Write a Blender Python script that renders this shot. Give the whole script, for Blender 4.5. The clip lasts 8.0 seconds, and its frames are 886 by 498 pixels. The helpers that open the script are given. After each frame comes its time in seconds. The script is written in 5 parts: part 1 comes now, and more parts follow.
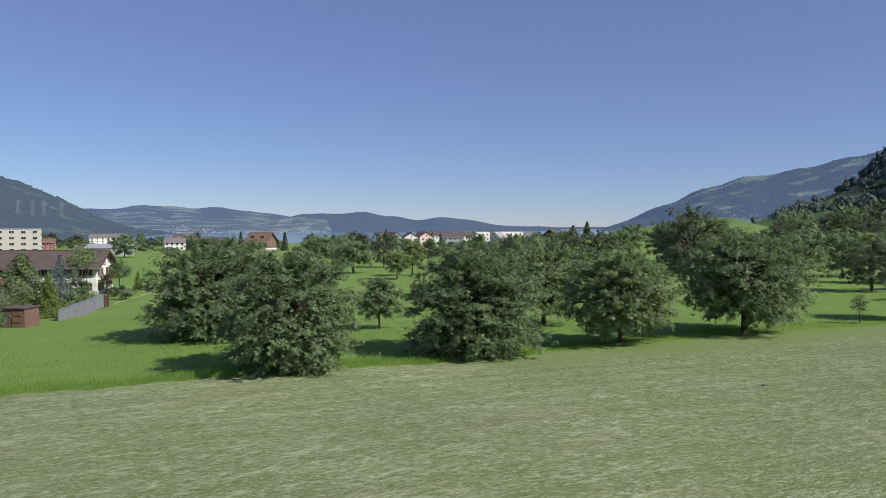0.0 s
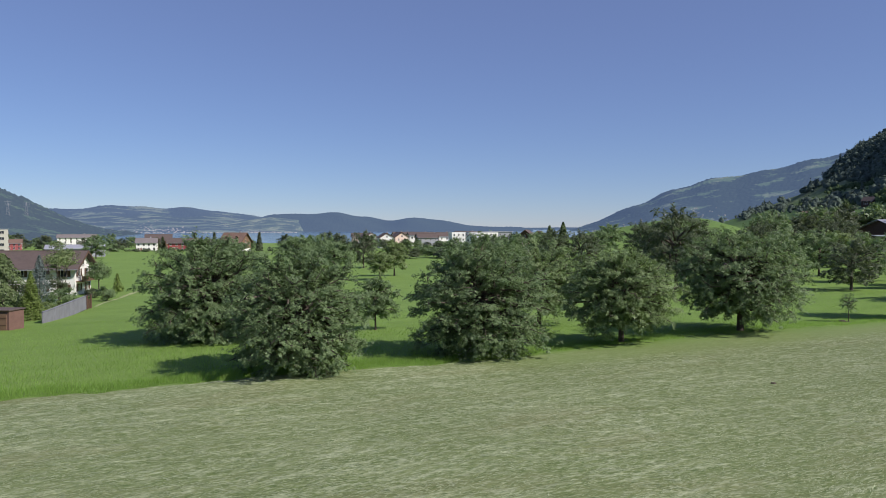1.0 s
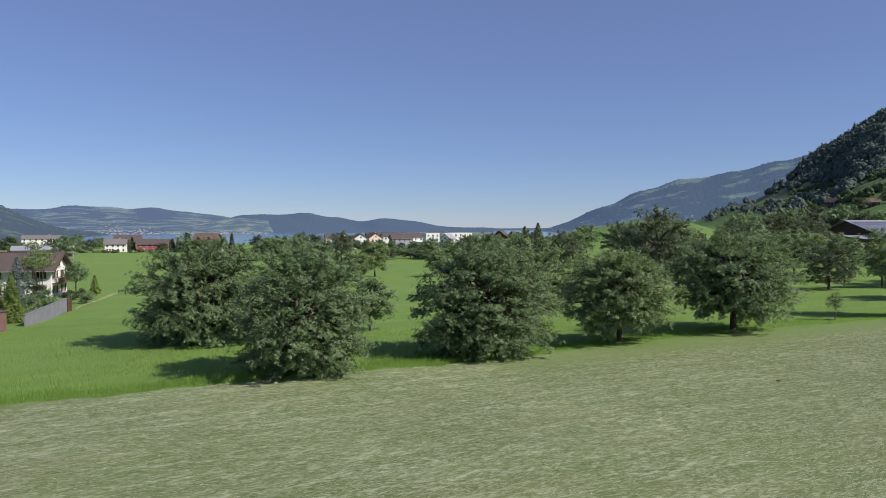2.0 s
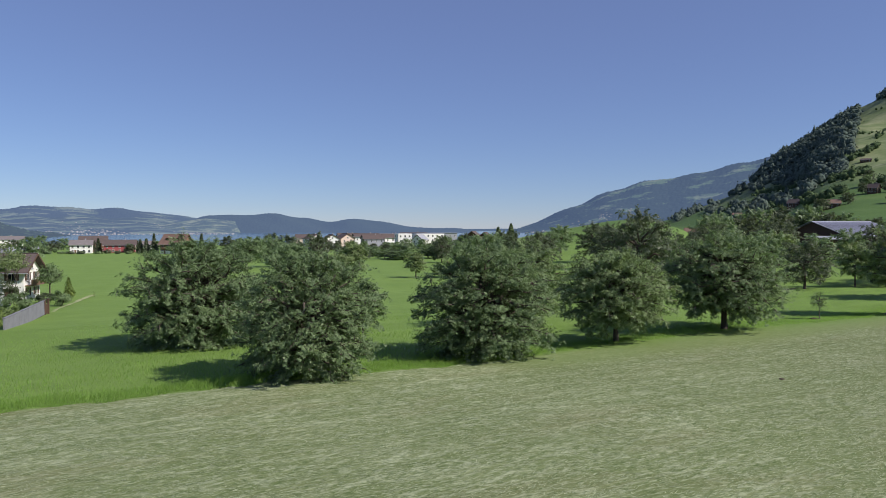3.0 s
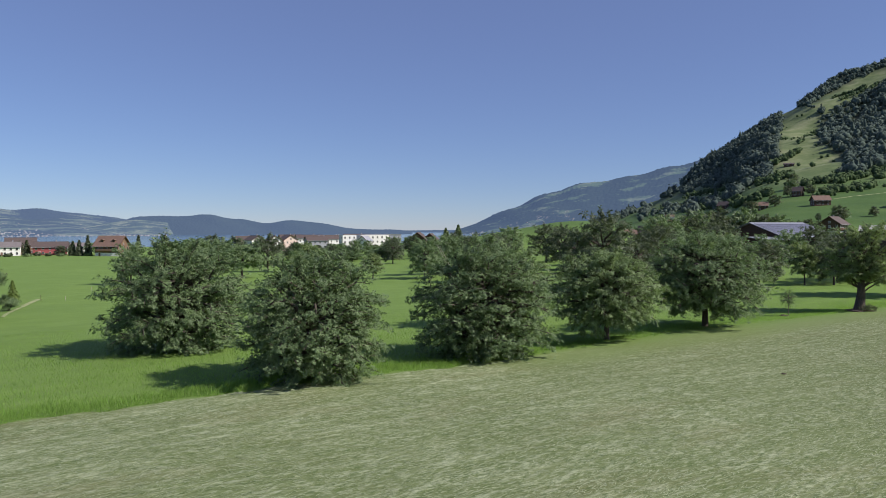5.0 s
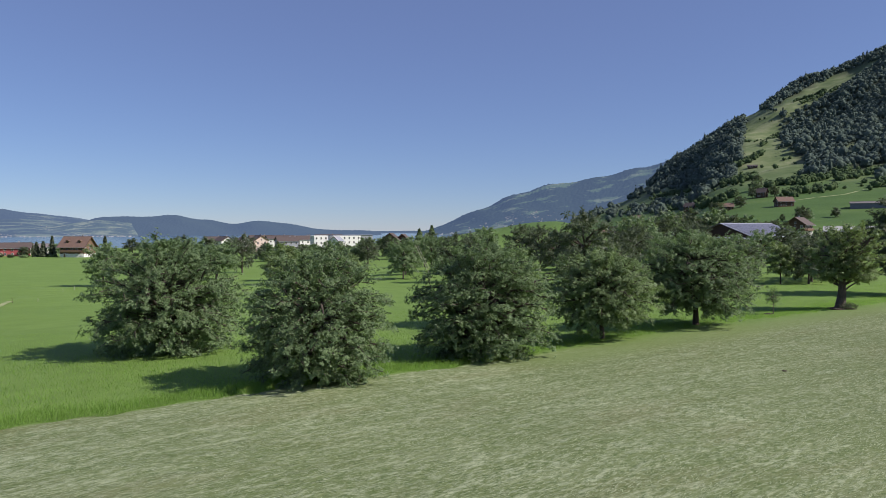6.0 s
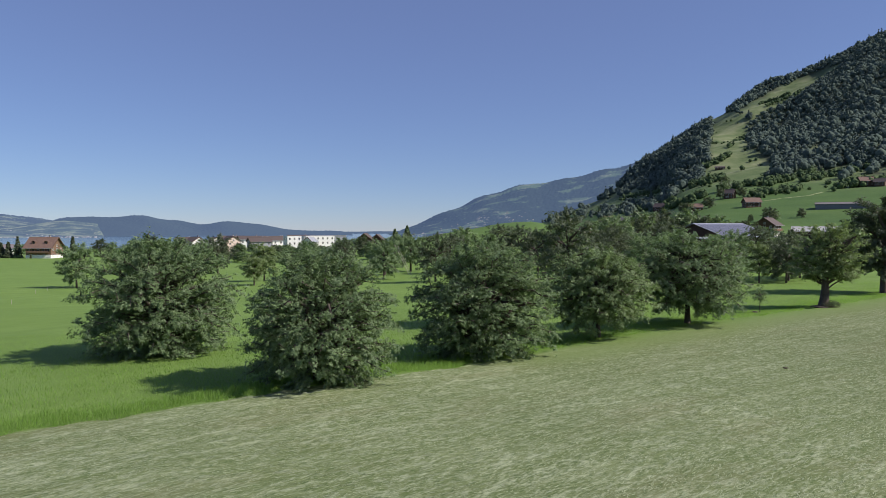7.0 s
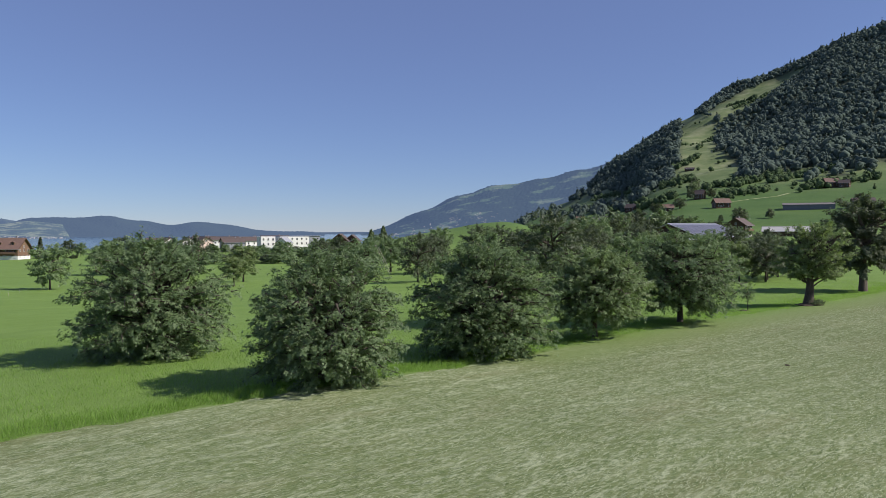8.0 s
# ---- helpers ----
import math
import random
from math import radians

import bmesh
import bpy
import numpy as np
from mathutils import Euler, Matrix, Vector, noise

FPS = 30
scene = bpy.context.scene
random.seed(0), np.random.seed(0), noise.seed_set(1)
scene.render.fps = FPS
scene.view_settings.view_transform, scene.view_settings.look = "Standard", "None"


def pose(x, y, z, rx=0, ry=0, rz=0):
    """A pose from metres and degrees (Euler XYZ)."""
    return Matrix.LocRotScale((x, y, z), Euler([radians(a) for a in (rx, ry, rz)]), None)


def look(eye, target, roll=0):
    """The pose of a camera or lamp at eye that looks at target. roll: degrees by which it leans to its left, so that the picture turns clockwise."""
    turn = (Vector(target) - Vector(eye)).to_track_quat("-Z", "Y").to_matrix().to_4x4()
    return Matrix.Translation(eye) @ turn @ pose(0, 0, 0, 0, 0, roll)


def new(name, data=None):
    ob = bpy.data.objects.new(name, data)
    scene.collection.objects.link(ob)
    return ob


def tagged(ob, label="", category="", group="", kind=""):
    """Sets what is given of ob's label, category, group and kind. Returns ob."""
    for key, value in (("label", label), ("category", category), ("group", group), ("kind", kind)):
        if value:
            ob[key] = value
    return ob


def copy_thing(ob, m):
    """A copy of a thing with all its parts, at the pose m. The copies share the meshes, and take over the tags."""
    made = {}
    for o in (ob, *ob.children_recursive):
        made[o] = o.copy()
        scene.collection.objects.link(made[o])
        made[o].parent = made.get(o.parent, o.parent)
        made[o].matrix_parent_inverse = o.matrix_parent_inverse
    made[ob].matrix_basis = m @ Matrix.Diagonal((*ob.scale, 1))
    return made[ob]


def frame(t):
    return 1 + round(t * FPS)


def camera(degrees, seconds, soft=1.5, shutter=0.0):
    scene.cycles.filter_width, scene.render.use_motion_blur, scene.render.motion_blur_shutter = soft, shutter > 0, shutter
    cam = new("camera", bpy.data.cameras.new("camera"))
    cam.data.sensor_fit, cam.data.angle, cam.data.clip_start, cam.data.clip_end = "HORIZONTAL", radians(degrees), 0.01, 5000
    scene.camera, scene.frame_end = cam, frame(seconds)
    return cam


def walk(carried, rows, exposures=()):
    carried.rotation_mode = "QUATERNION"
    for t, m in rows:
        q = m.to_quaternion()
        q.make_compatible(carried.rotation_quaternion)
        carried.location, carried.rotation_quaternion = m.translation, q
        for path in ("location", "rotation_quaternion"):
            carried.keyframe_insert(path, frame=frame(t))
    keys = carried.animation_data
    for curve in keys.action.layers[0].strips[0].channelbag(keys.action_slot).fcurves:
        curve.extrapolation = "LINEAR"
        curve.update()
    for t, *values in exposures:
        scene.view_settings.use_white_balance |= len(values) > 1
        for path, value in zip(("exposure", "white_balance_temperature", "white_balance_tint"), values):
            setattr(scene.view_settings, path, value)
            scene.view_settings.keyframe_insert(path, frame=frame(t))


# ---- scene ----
cam = camera(63.6, 8.0, soft=0.85)
METRES, EYE, TILT, LEAN, TURN = 20.0, 9.6, -1.8, 0.0, 0.0
EXPOSURES = [(0.0, 0.25, 6350, 16.5), (8.0, 0.25, 6350, 16.5)]
ROWS = [
    (0.0, 0.0, 0.0, 0.0, 0.0, 0.0, -0.0),
    (0.5, -0.0633, 0.0042, 0.0003, -1.06, 0.01, 0.03),
    (1.0, -0.1319, 0.0088, -0.001, -2.25, 0.03, 0.06),
    (1.5, -0.1955, 0.0132, -0.0023, -3.39, 0.06, 0.1),
    (3.0, -0.3916, 0.0347, 0.0013, -7.13, 0.12, 0.23),
    (3.5, -0.4508, 0.0464, 0.0012, -8.33, 0.15, 0.27),
    (4.0, -0.5139, 0.0624, 0.0007, -9.63, 0.17, 0.31),
    (4.5, -0.5711, 0.0793, -0.0014, -10.83, 0.19, 0.35),
    (6.0, -0.7461, 0.1438, -0.0074, -14.58, 0.25, 0.48),
    (6.5, -0.7983, 0.1664, -0.0093, -15.7, 0.26, 0.52),
    (7.0, -0.8539, 0.192, -0.0114, -16.9, 0.27, 0.57),
    (7.5, -0.9035, 0.2175, -0.0136, -17.98, 0.28, 0.63),
    (8.0, -0.9567, 0.2471, -0.0153, -19.14, 0.29, 0.68),
]
walk(cam, [(t, pose(0, 0, EYE, TILT, LEAN, TURN) @ pose(METRES * x, METRES * y, METRES * z, 90 + pitch, roll, yaw)) for t, x, y, z, yaw, pitch, roll in ROWS], exposures=EXPOSURES)

# ---- world and light ----
SUN_BEARING, SUN_HEIGHT = 121.0, 39.0
world = bpy.data.worlds.new("sky")
scene.world = world
world.use_nodes = True
wn = world.node_tree
wn.nodes.clear()
w_out = wn.nodes.new("ShaderNodeOutputWorld")
w_bg = wn.nodes.new("ShaderNodeBackground")
w_sky = wn.nodes.new("ShaderNodeTexSky")
w_sky.sky_type = "NISHITA"
w_sky.sun_disc = False
w_sky.sun_elevation = radians(SUN_HEIGHT)
w_sky.sun_rotation = radians(SUN_BEARING)
w_sky.altitude = 1500
w_sky.air_density = 1.0
w_sky.dust_density = 0.0
w_sky.ozone_density = 6.0
w_bg.inputs["Strength"].default_value = 0.085
# clear summer air: the sky's own gradient, softened by an even veil of scattered blue
w_thin = wn.nodes.new("ShaderNodeMix")
w_veil = wn.nodes.new("ShaderNodeMix")
for n_, mode, colour in ((w_thin, "MULTIPLY", (0.57, 0.61, 0.60, 1)), (w_veil, "ADD", (0.86, 1.0, 1.95, 1))):
    n_.data_type, n_.blend_type = "RGBA", mode
    n_.inputs[0].default_value = 1.0
    n_.inputs[7].default_value = colour
wn.links.new(w_sky.outputs[0], w_thin.inputs[6])
wn.links.new(w_thin.outputs[2], w_veil.inputs[6])
wn.links.new(w_veil.outputs[2], w_bg.inputs[0])
wn.links.new(w_bg.outputs[0], w_out.inputs[0])
sun_data = bpy.data.lights.new("sun", "SUN")
sun_data.energy = 4.8
sun_data.angle = radians(0.5)
sun_data.color = (1.0, 0.95, 0.86)
sun = new("sun", sun_data)
sb, sh = radians(SUN_BEARING), radians(SUN_HEIGHT)
sun.matrix_world = look((math.sin(sb) * math.cos(sh) * 300, math.cos(sb) * math.cos(sh) * 300, math.sin(sh) * 300), (0, 0, 0))

# ---- materials ----
def material(name):
    m = bpy.data.materials.new(name)
    m.use_nodes = True
    t = m.node_tree
    return m, t, t.nodes["Principled BSDF"]


def node(t, kind, **inputs):
    n = t.nodes.new(kind)
    for k, v in inputs.items():
        n.inputs[k.replace("_", " ")].default_value = v
    return n


def ramp(t, fac, *stops):
    n = t.nodes.new("ShaderNodeValToRGB")
    e = n.color_ramp.elements
    while len(e) < len(stops):
        e.new(0.5)
    for el, (p, c) in zip(e, stops):
        el.position, el.color = p, (*c, 1)
    t.links.new(fac, n.inputs[0])
    return n.outputs[0]


def mixc(t, fac, a, b, mode="MIX"):
    n = t.nodes.new("ShaderNodeMix")
    n.data_type, n.blend_type = "RGBA", mode
    for i, v in ((0, fac), (6, a), (7, b)):
        if hasattr(v, "is_linked"):
            t.links.new(v, n.inputs[i])
        elif i:
            n.inputs[i].default_value = (*v, 1)
        else:
            n.inputs[i].default_value = v
    return n.outputs[2]


def noise_tex(t, scale, detail=4.0, stretch=None, turn=0.0, rough=0.55, shift=0.0):
    c = t.nodes.new("ShaderNodeTexCoord")
    mp = t.nodes.new("ShaderNodeMapping")
    mp.vector_type = "TEXTURE"
    mp.inputs["Rotation"].default_value = (0, 0, radians(turn))
    mp.inputs["Location"].default_value = (shift, shift * 0.7, 0)
    mp.inputs["Scale"].default_value = tuple(1 / v for v in (stretch or (1, 1, 1)))
    n = node(t, "ShaderNodeTexNoise", Scale=scale, Detail=detail, Roughness=rough)
    t.links.new(c.outputs["Object"], mp.inputs[0])
    t.links.new(mp.outputs[0], n.inputs["Vector"])
    return n.outputs[0]


def bump(t, bsdf, h, strength, distance):
    n = node(t, "ShaderNodeBump", Strength=strength, Distance=distance)
    t.links.new(h, n.inputs["Height"])
    t.links.new(n.outputs[0], bsdf.inputs["Normal"])


def plain(name, colour, rough=0.7, vary=0.25, scale=1.5, metal=0.0, bump_by=0.0, fine=25.0):
    """Paint, plaster, timber or stone: one colour, uneven at two scales."""
    m, t, b = material(name)
    big, small = noise_tex(t, scale, 3), noise_tex(t, scale * fine, 3)
    dark = tuple(c * (1 - vary) for c in colour)
    c1 = ramp(t, big, (0.3, dark), (0.7, colour))
    c2 = mixc(t, 0.35 * min(1.0, vary * 3), c1, ramp(t, small, (0.3, dark), (0.7, tuple(min(1, c * (1 + vary * 0.5)) for c in colour))))
    t.links.new(c2, b.inputs["Base Color"])
    b.inputs["Roughness"].default_value, b.inputs["Metallic"].default_value = rough, metal
    if bump_by:
        bump(t, b, small, 0.5, bump_by)
    return m


def leaf_material(name, dark, light, shine=0.52, through_light=0.33):
    m, t, b = material(name)
    g = t.nodes.new("ShaderNodeNewGeometry")
    big = noise_tex(t, 0.5, 2)
    c = ramp(t, g.outputs["Random Per Island"], (0.0, dark), (0.8, light), (1.0, tuple(v * 1.2 for v in light)))
    c = mixc(t, 0.4, c, ramp(t, big, (0.35, tuple(v * 0.75 for v in dark)), (0.65, light)))
    t.links.new(c, b.inputs["Base Color"])
    b.inputs["Roughness"].default_value = shine
    b.inputs["Specular IOR Level"].default_value = 0.34
    tr = t.nodes.new("ShaderNodeBsdfTranslucent")
    t.links.new(mixc(t, 0.5, c, tuple((v * 1.6, v2 * 1.9, v3)[i] for i, (v, v2, v3) in enumerate([light] * 3))), tr.inputs[0])
    mx = node(t, "ShaderNodeMixShader", Fac=through_light)
    t.links.new(b.outputs[0], mx.inputs[1])
    t.links.new(tr.outputs[0], mx.inputs[2])
    t.links.new(mx.outputs[0], t.nodes["Material Output"].inputs[0])
    return m


def bark_material(name, colour):
    m, t, b = material(name)
    n = noise_tex(t, 9, 5, (1, 1, 0.18))
    t.links.new(ramp(t, n, (0.3, tuple(c * 0.45 for c in colour)), (0.7, colour)), b.inputs["Base Color"])
    b.inputs["Roughness"].default_value = 0.9
    bump(t, b, n, 0.8, 0.04)
    return m


def canopy_material(name, dark, light):
    """Far woods: each crown a shade of its own, with leaf-mass relief."""
    m, t, b = material(name)
    g = t.nodes.new("ShaderNodeNewGeometry")
    n = noise_tex(t, 0.5, 5, rough=0.7)
    c = ramp(t, g.outputs["Random Per Island"], (0.0, dark), (1.0, light))
    c = mixc(t, 0.5, c, ramp(t, n, (0.35, tuple(v * 0.75 for v in dark)), (0.65, light)))
    t.links.new(c, b.inputs["Base Color"])
    b.inputs["Roughness"].default_value = 1.0
    b.inputs["Specular IOR Level"].default_value = 0.1
    return m


def math_node(t, op, a, b=None):
    n = t.nodes.new("ShaderNodeMath")
    n.operation = op
    for i, v in enumerate((a, b)):
        if v is None:
            continue
        if hasattr(v, "is_linked"):
            t.links.new(v, n.inputs[i])
        else:
            n.inputs[i].default_value = v
    return n.outputs[0]


EDGE = (53.6, 0.318, 0.0006)  # edge of the mown field: y = a + b x + c x^2


def field_material():
    m, t, b = material("field_grass")
    co = t.nodes.new("ShaderNodeTexCoord")
    sx = t.nodes.new("ShaderNodeSeparateXYZ")
    t.links.new(co.outputs["Object"], sx.inputs[0])
    x, y = sx.outputs[0], sx.outputs[1]
    xc = math_node(t, "MINIMUM", math_node(t, "MAXIMUM", x, -260.0), 260.0)
    edge = math_node(t, "ADD", math_node(t, "MULTIPLY", math_node(t, "ADD", math_node(t, "MULTIPLY", xc, EDGE[2]), EDGE[1]), xc), EDGE[0])
    d = math_node(t, "SUBTRACT", y, edge)
    wob = math_node(t, "MULTIPLY", math_node(t, "SUBTRACT", noise_tex(t, 0.6, 4), 0.5), 1.6)
    d = math_node(t, "ADD", d, wob)
    soft = t.nodes.new("ShaderNodeMapRange")
    for i_, v_ in ((1, -4.0), (2, 14.0), (3, 2.2), (4, 0.26)):
        soft.inputs[i_].default_value = v_
    t.links.new(x, soft.inputs[0])
    past = t.nodes.new("ShaderNodeMapRange")
    for i_, v_ in ((1, -1.0), (2, 14.0), (3, 0.25), (4, 2.6)):
        past.inputs[i_].default_value = v_
    t.links.new(x, past.inputs[0])
    mown = math_node(t, "MULTIPLY", math_node(t, "SUBTRACT", past.outputs[0], d), soft.outputs[0])
    mown_n = t.nodes.new("ShaderNodeClamp")
    t.links.new(mown, mown_n.inputs[0])
    # mown stubble with drying cut grass in swaths along the edge
    swath = noise_tex(t, 0.42, 6, (0.3, 1.0, 1), 21, 0.66)
    wisps = noise_tex(t, 2.3, 8, (0.42, 1.0, 1), 24, 0.78)
    wisp2 = noise_tex(t, 4.0, 7, (0.6, 1.0, 1), 36, 0.76, 9)
    wisp3 = noise_tex(t, 3.6, 7, (0.5, 1.0, 1), 8, 0.76, 31)
    fine = noise_tex(t, 17, 6, (0.6, 1, 1), 18, 0.75)
    patch = noise_tex(t, 0.11, 4)
    stub = ramp(t, fine, (0.32, STUBBLE[0]), (0.5, STUBBLE[1]), (0.68, STUBBLE[2]))
    stub = mixc(t, ramp(t, swath, (0.4, (0, 0, 0)), (0.62, (0.75, 0.75, 0.75))), stub, STUBBLE[3])
    stub = mixc(t, ramp(t, wisps, (0.5, (0, 0, 0)), (0.62, (0.8, 0.8, 0.8))), stub, STUBBLE[4])
    stub = mixc(t, ramp(t, wisp3, (0.53, (0, 0, 0)), (0.63, (0.6, 0.6, 0.6))), stub, STUBBLE[4])
    stub = mixc(t, ramp(t, wisp2, (0.52, (0, 0, 0)), (0.63, (0.75, 0.75, 0.75))), stub, STUBBLE[5])
    row = math_node(t, "SINE", math_node(t, "ADD", math_node(t, "MULTIPLY", d, 2.42), math_node(t, "MULTIPLY", swath, 7.0)))
    stub = mixc(t, ramp(t, math_node(t, "MULTIPLY", row, math_node(t, "MULTIPLY", patch, 1.6)), (0.05, (0, 0, 0)), (0.75, (0.5, 0.5, 0.5))), stub, STUBBLE[1])
    stub = mixc(t, ramp(t, patch, (0.4, (0, 0, 0)), (0.65, (0.55, 0.55, 0.55))), stub, STUBBLE[1])
    stub = mixc(t, ramp(t, noise_tex(t, 0.22, 5, (0.4, 1, 1), 20, 0.6, 55), (0.5, (0, 0, 0)), (0.68, (0.42, 0.42, 0.42))), stub, (0.19, 0.185, 0.085))
    # darker towards the old tree: brightness falloff to that side, painted into the stubble
    thin = t.nodes.new("ShaderNodeMapRange")
    for i_, v_ in ((1, 4.0), (2, 34.0), (3, 0.0), (4, 0.42)):
        thin.inputs[i_].default_value = v_
    t.links.new(x, thin.inputs[0])
    stub = mixc(t, math_node(t, "MULTIPLY", thin.outputs[0], ramp(t, swath, (0.3, (0.4, 0.4, 0.4)), (0.6, (1, 1, 1)))), stub, (0.115, 0.14, 0.045))
    # single stalks and gaps between them
    stalks = noise_tex(t, 8.0, 3, (0.26, 1.0, 1), 22, 0.6, 13)
    gaps = noise_tex(t, 7.0, 3, (0.34, 1.0, 1), 30, 0.6, 71)
    stub = mixc(t, ramp(t, stalks, (0.54, (0, 0, 0)), (0.63, (0.44, 0.44, 0.44))), stub, STUBBLE[4])
    stub = mixc(t, ramp(t, gaps, (0.55, (0, 0, 0)), (0.64, (0.6, 0.6, 0.6))), stub, STUBBLE[5])
    # short green aftermath under and before the row of trees
    close, row_side = t.nodes.new("ShaderNodeMapRange"), t.nodes.new("ShaderNodeMapRange")
    for n_, vals in ((close, (-6.0, -2.2, 0.0, 0.72)), (row_side, (0.0, 9.0, 0.0, 1.0))):
        for i_, v_ in zip((1, 2, 3, 4), vals):
            n_.inputs[i_].default_value = v_
    t.links.new(d, close.inputs[0])
    t.links.new(x, row_side.inputs[0])
    stub = mixc(t, math_node(t, "MULTIPLY", close.outputs[0], row_side.outputs[0]), stub, ramp(t, fine, (0.3, (0.115, 0.17, 0.045)), (0.7, (0.21, 0.275, 0.095))))
    # standing meadow grass
    mb, mm, mf = noise_tex(t, 0.03, 3), noise_tex(t, 0.35, 5, (0.5, 1, 1), 18), noise_tex(t, 7, 5)
    lush = ramp(t, mf, (0.25, LUSH[0]), (0.75, LUSH[1]))
    lush = mixc(t, ramp(t, mm, (0.35, (0, 0, 0)), (0.7, (0.6, 0.6, 0.6))), lush, LUSH[2])
    lush = mixc(t, ramp(t, mb, (0.4, (0, 0, 0)), (0.65, (0.5, 0.5, 0.5))), lush, LUSH[3])
    # grazed hill pasture, darker, with paler hay meadows
    hill = t.nodes.new("ShaderNodeMapRange")
    for i_, v_ in ((1, 2.0), (2, 16.0)):
        hill.inputs[i_].default_value = v_
    t.links.new(sx.outputs[2], hill.inputs[0])
    pasture = ramp(t, noise_tex(t, 0.02, 5), (0.3, PASTURE[0]), (0.55, PASTURE[1]), (0.75, PASTURE[2]))
    pasture = mixc(t, 0.5, pasture, ramp(t, noise_tex(t, 0.25, 5, (1, 1, 2)), (0.3, PASTURE[0]), (0.7, PASTURE[1])))
    alp = ramp(t, noise_tex(t, 0.016, 6, rough=0.65), (0.35, ALP[0]), (0.5, ALP[1]), (0.68, ALP[2]))
    top = t.nodes.new("ShaderNodeMapRange")
    for i_, v_ in ((1, 50.0), (2, 110.0)):
        top.inputs[i_].default_value = v_
    t.links.new(sx.outputs[2], top.inputs[0])
    pasture = mixc(t, top.outputs[0], pasture, alp)
    under = t.nodes.new("ShaderNodeAttribute")
    under.attribute_name = "litter"
    pasture = mixc(t, under.outputs["Fac"], pasture, ramp(t, noise_tex(t, 0.3, 4), (0.3, (0.03, 0.04, 0.022)), (0.7, (0.055, 0.07, 0.036))))
    lush = mixc(t, hill.outputs[0], lush, pasture)
    col = mixc(t, mown_n.outputs[0], lush, stub)
    t.links.new(col, b.inputs["Base Color"])
    b.inputs["Roughness"].default_value = 0.85
    b.inputs["Specular IOR Level"].default_value = 0.2
    hgt = math_node(t, "ADD", math_node(t, "MULTIPLY", wisps, 0.7), math_node(t, "MULTIPLY", fine, 0.5))
    bump(t, b, hgt, 0.8, 0.1)
    return m


PASTURE = ((0.046, 0.096, 0.022), (0.073, 0.134, 0.032), (0.112, 0.172, 0.044))
ALP = ((0.085, 0.125, 0.045), (0.135, 0.175, 0.07), (0.23, 0.25, 0.13))
STUBBLE = ((0.05, 0.078, 0.022), (0.135, 0.178, 0.06), (0.285, 0.325, 0.15), (0.24, 0.278, 0.13), (0.465, 0.505, 0.325), (0.075, 0.122, 0.032))
LUSH = ((0.094, 0.162, 0.031), (0.162, 0.26, 0.054), (0.195, 0.295, 0.071), (0.126, 0.21, 0.043))
FIELD = field_material()
LEAF = leaf_material("cherry_leaves", (0.098, 0.146, 0.066), (0.18, 0.25, 0.114))
LEAF_SOFT = leaf_material("pale_cherry_leaves", (0.122, 0.172, 0.073), (0.215, 0.285, 0.126))
LEAF_DARK = leaf_material("dark_leaves", (0.06, 0.078, 0.044), (0.108, 0.132, 0.072))
LEAF_PALE = leaf_material("pale_leaves", (0.12, 0.166, 0.062), (0.21, 0.268, 0.112))
LEAF_CONIFER = leaf_material("conifer_needles", (0.075, 0.112, 0.044), (0.145, 0.195, 0.076), 0.7, 0.15)
LEAF_YELLOW = leaf_material("yellow_green_leaves", (0.095, 0.14, 0.034), (0.19, 0.25, 0.062))
LEAF_BLUE = leaf_material("blue_spruce_needles", (0.09, 0.125, 0.115), (0.16, 0.20, 0.195))
BARK = bark_material("bark", (0.11, 0.085, 0.065))
# distance haze on the mountain woods is put in as a lighter, bluer base
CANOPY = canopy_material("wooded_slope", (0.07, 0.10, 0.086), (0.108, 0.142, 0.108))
CANOPY_PALE = canopy_material("orchard_on_slope", (0.05, 0.082, 0.04), (0.10, 0.145, 0.06))
PLASTER = plain("white_plaster", (0.78, 0.77, 0.72), 0.85, 0.12)
CREAM = plain("cream_plaster", (0.44, 0.43, 0.37), 0.85, 0.12)
PINK = plain("pale_pink_plaster", (0.70, 0.55, 0.46), 0.85, 0.12)
RED = plain("red_paint", (0.32, 0.065, 0.07), 0.7, 0.2)
GREY = plain("grey_render", (0.32, 0.33, 0.36), 0.8, 0.2)
CONCRETE = plain("concrete", (0.20, 0.205, 0.225), 0.9, 0.3, 0.8)
TIMBER = plain("dark_timber", (0.10, 0.055, 0.032), 0.8, 0.4, 1.2)
TIMBER_MID = plain("brown_timber", (0.20, 0.12, 0.075), 0.8, 0.4, 1.2)
TILE = plain("brown_roof_tiles", (0.105, 0.078, 0.068), 0.8, 0.35, 0.9)
TILE_RED = plain("red_roof_tiles", (0.185, 0.115, 0.085), 0.8, 0.4, 0.7)
TILE_GREY = plain("grey_roof", (0.19, 0.168, 0.162), 0.8, 0.35, 0.7)
METAL_PALE = plain("pale_metal_roof", (0.40, 0.39, 0.37), 0.6, 0.15, 0.4)
METAL = plain("grey_metal_roof", (0.42, 0.43, 0.45), 0.45, 0.2, 0.4, 0.3)
PANEL = plain("solar_glass", (0.17, 0.175, 0.215), 0.4, 0.2, 0.5)
GLASS = plain("window_glass", (0.03, 0.035, 0.045), 0.08, 0.3)
FRAME = plain("window_frame_paint", (0.6, 0.58, 0.52), 0.6, 0.1)


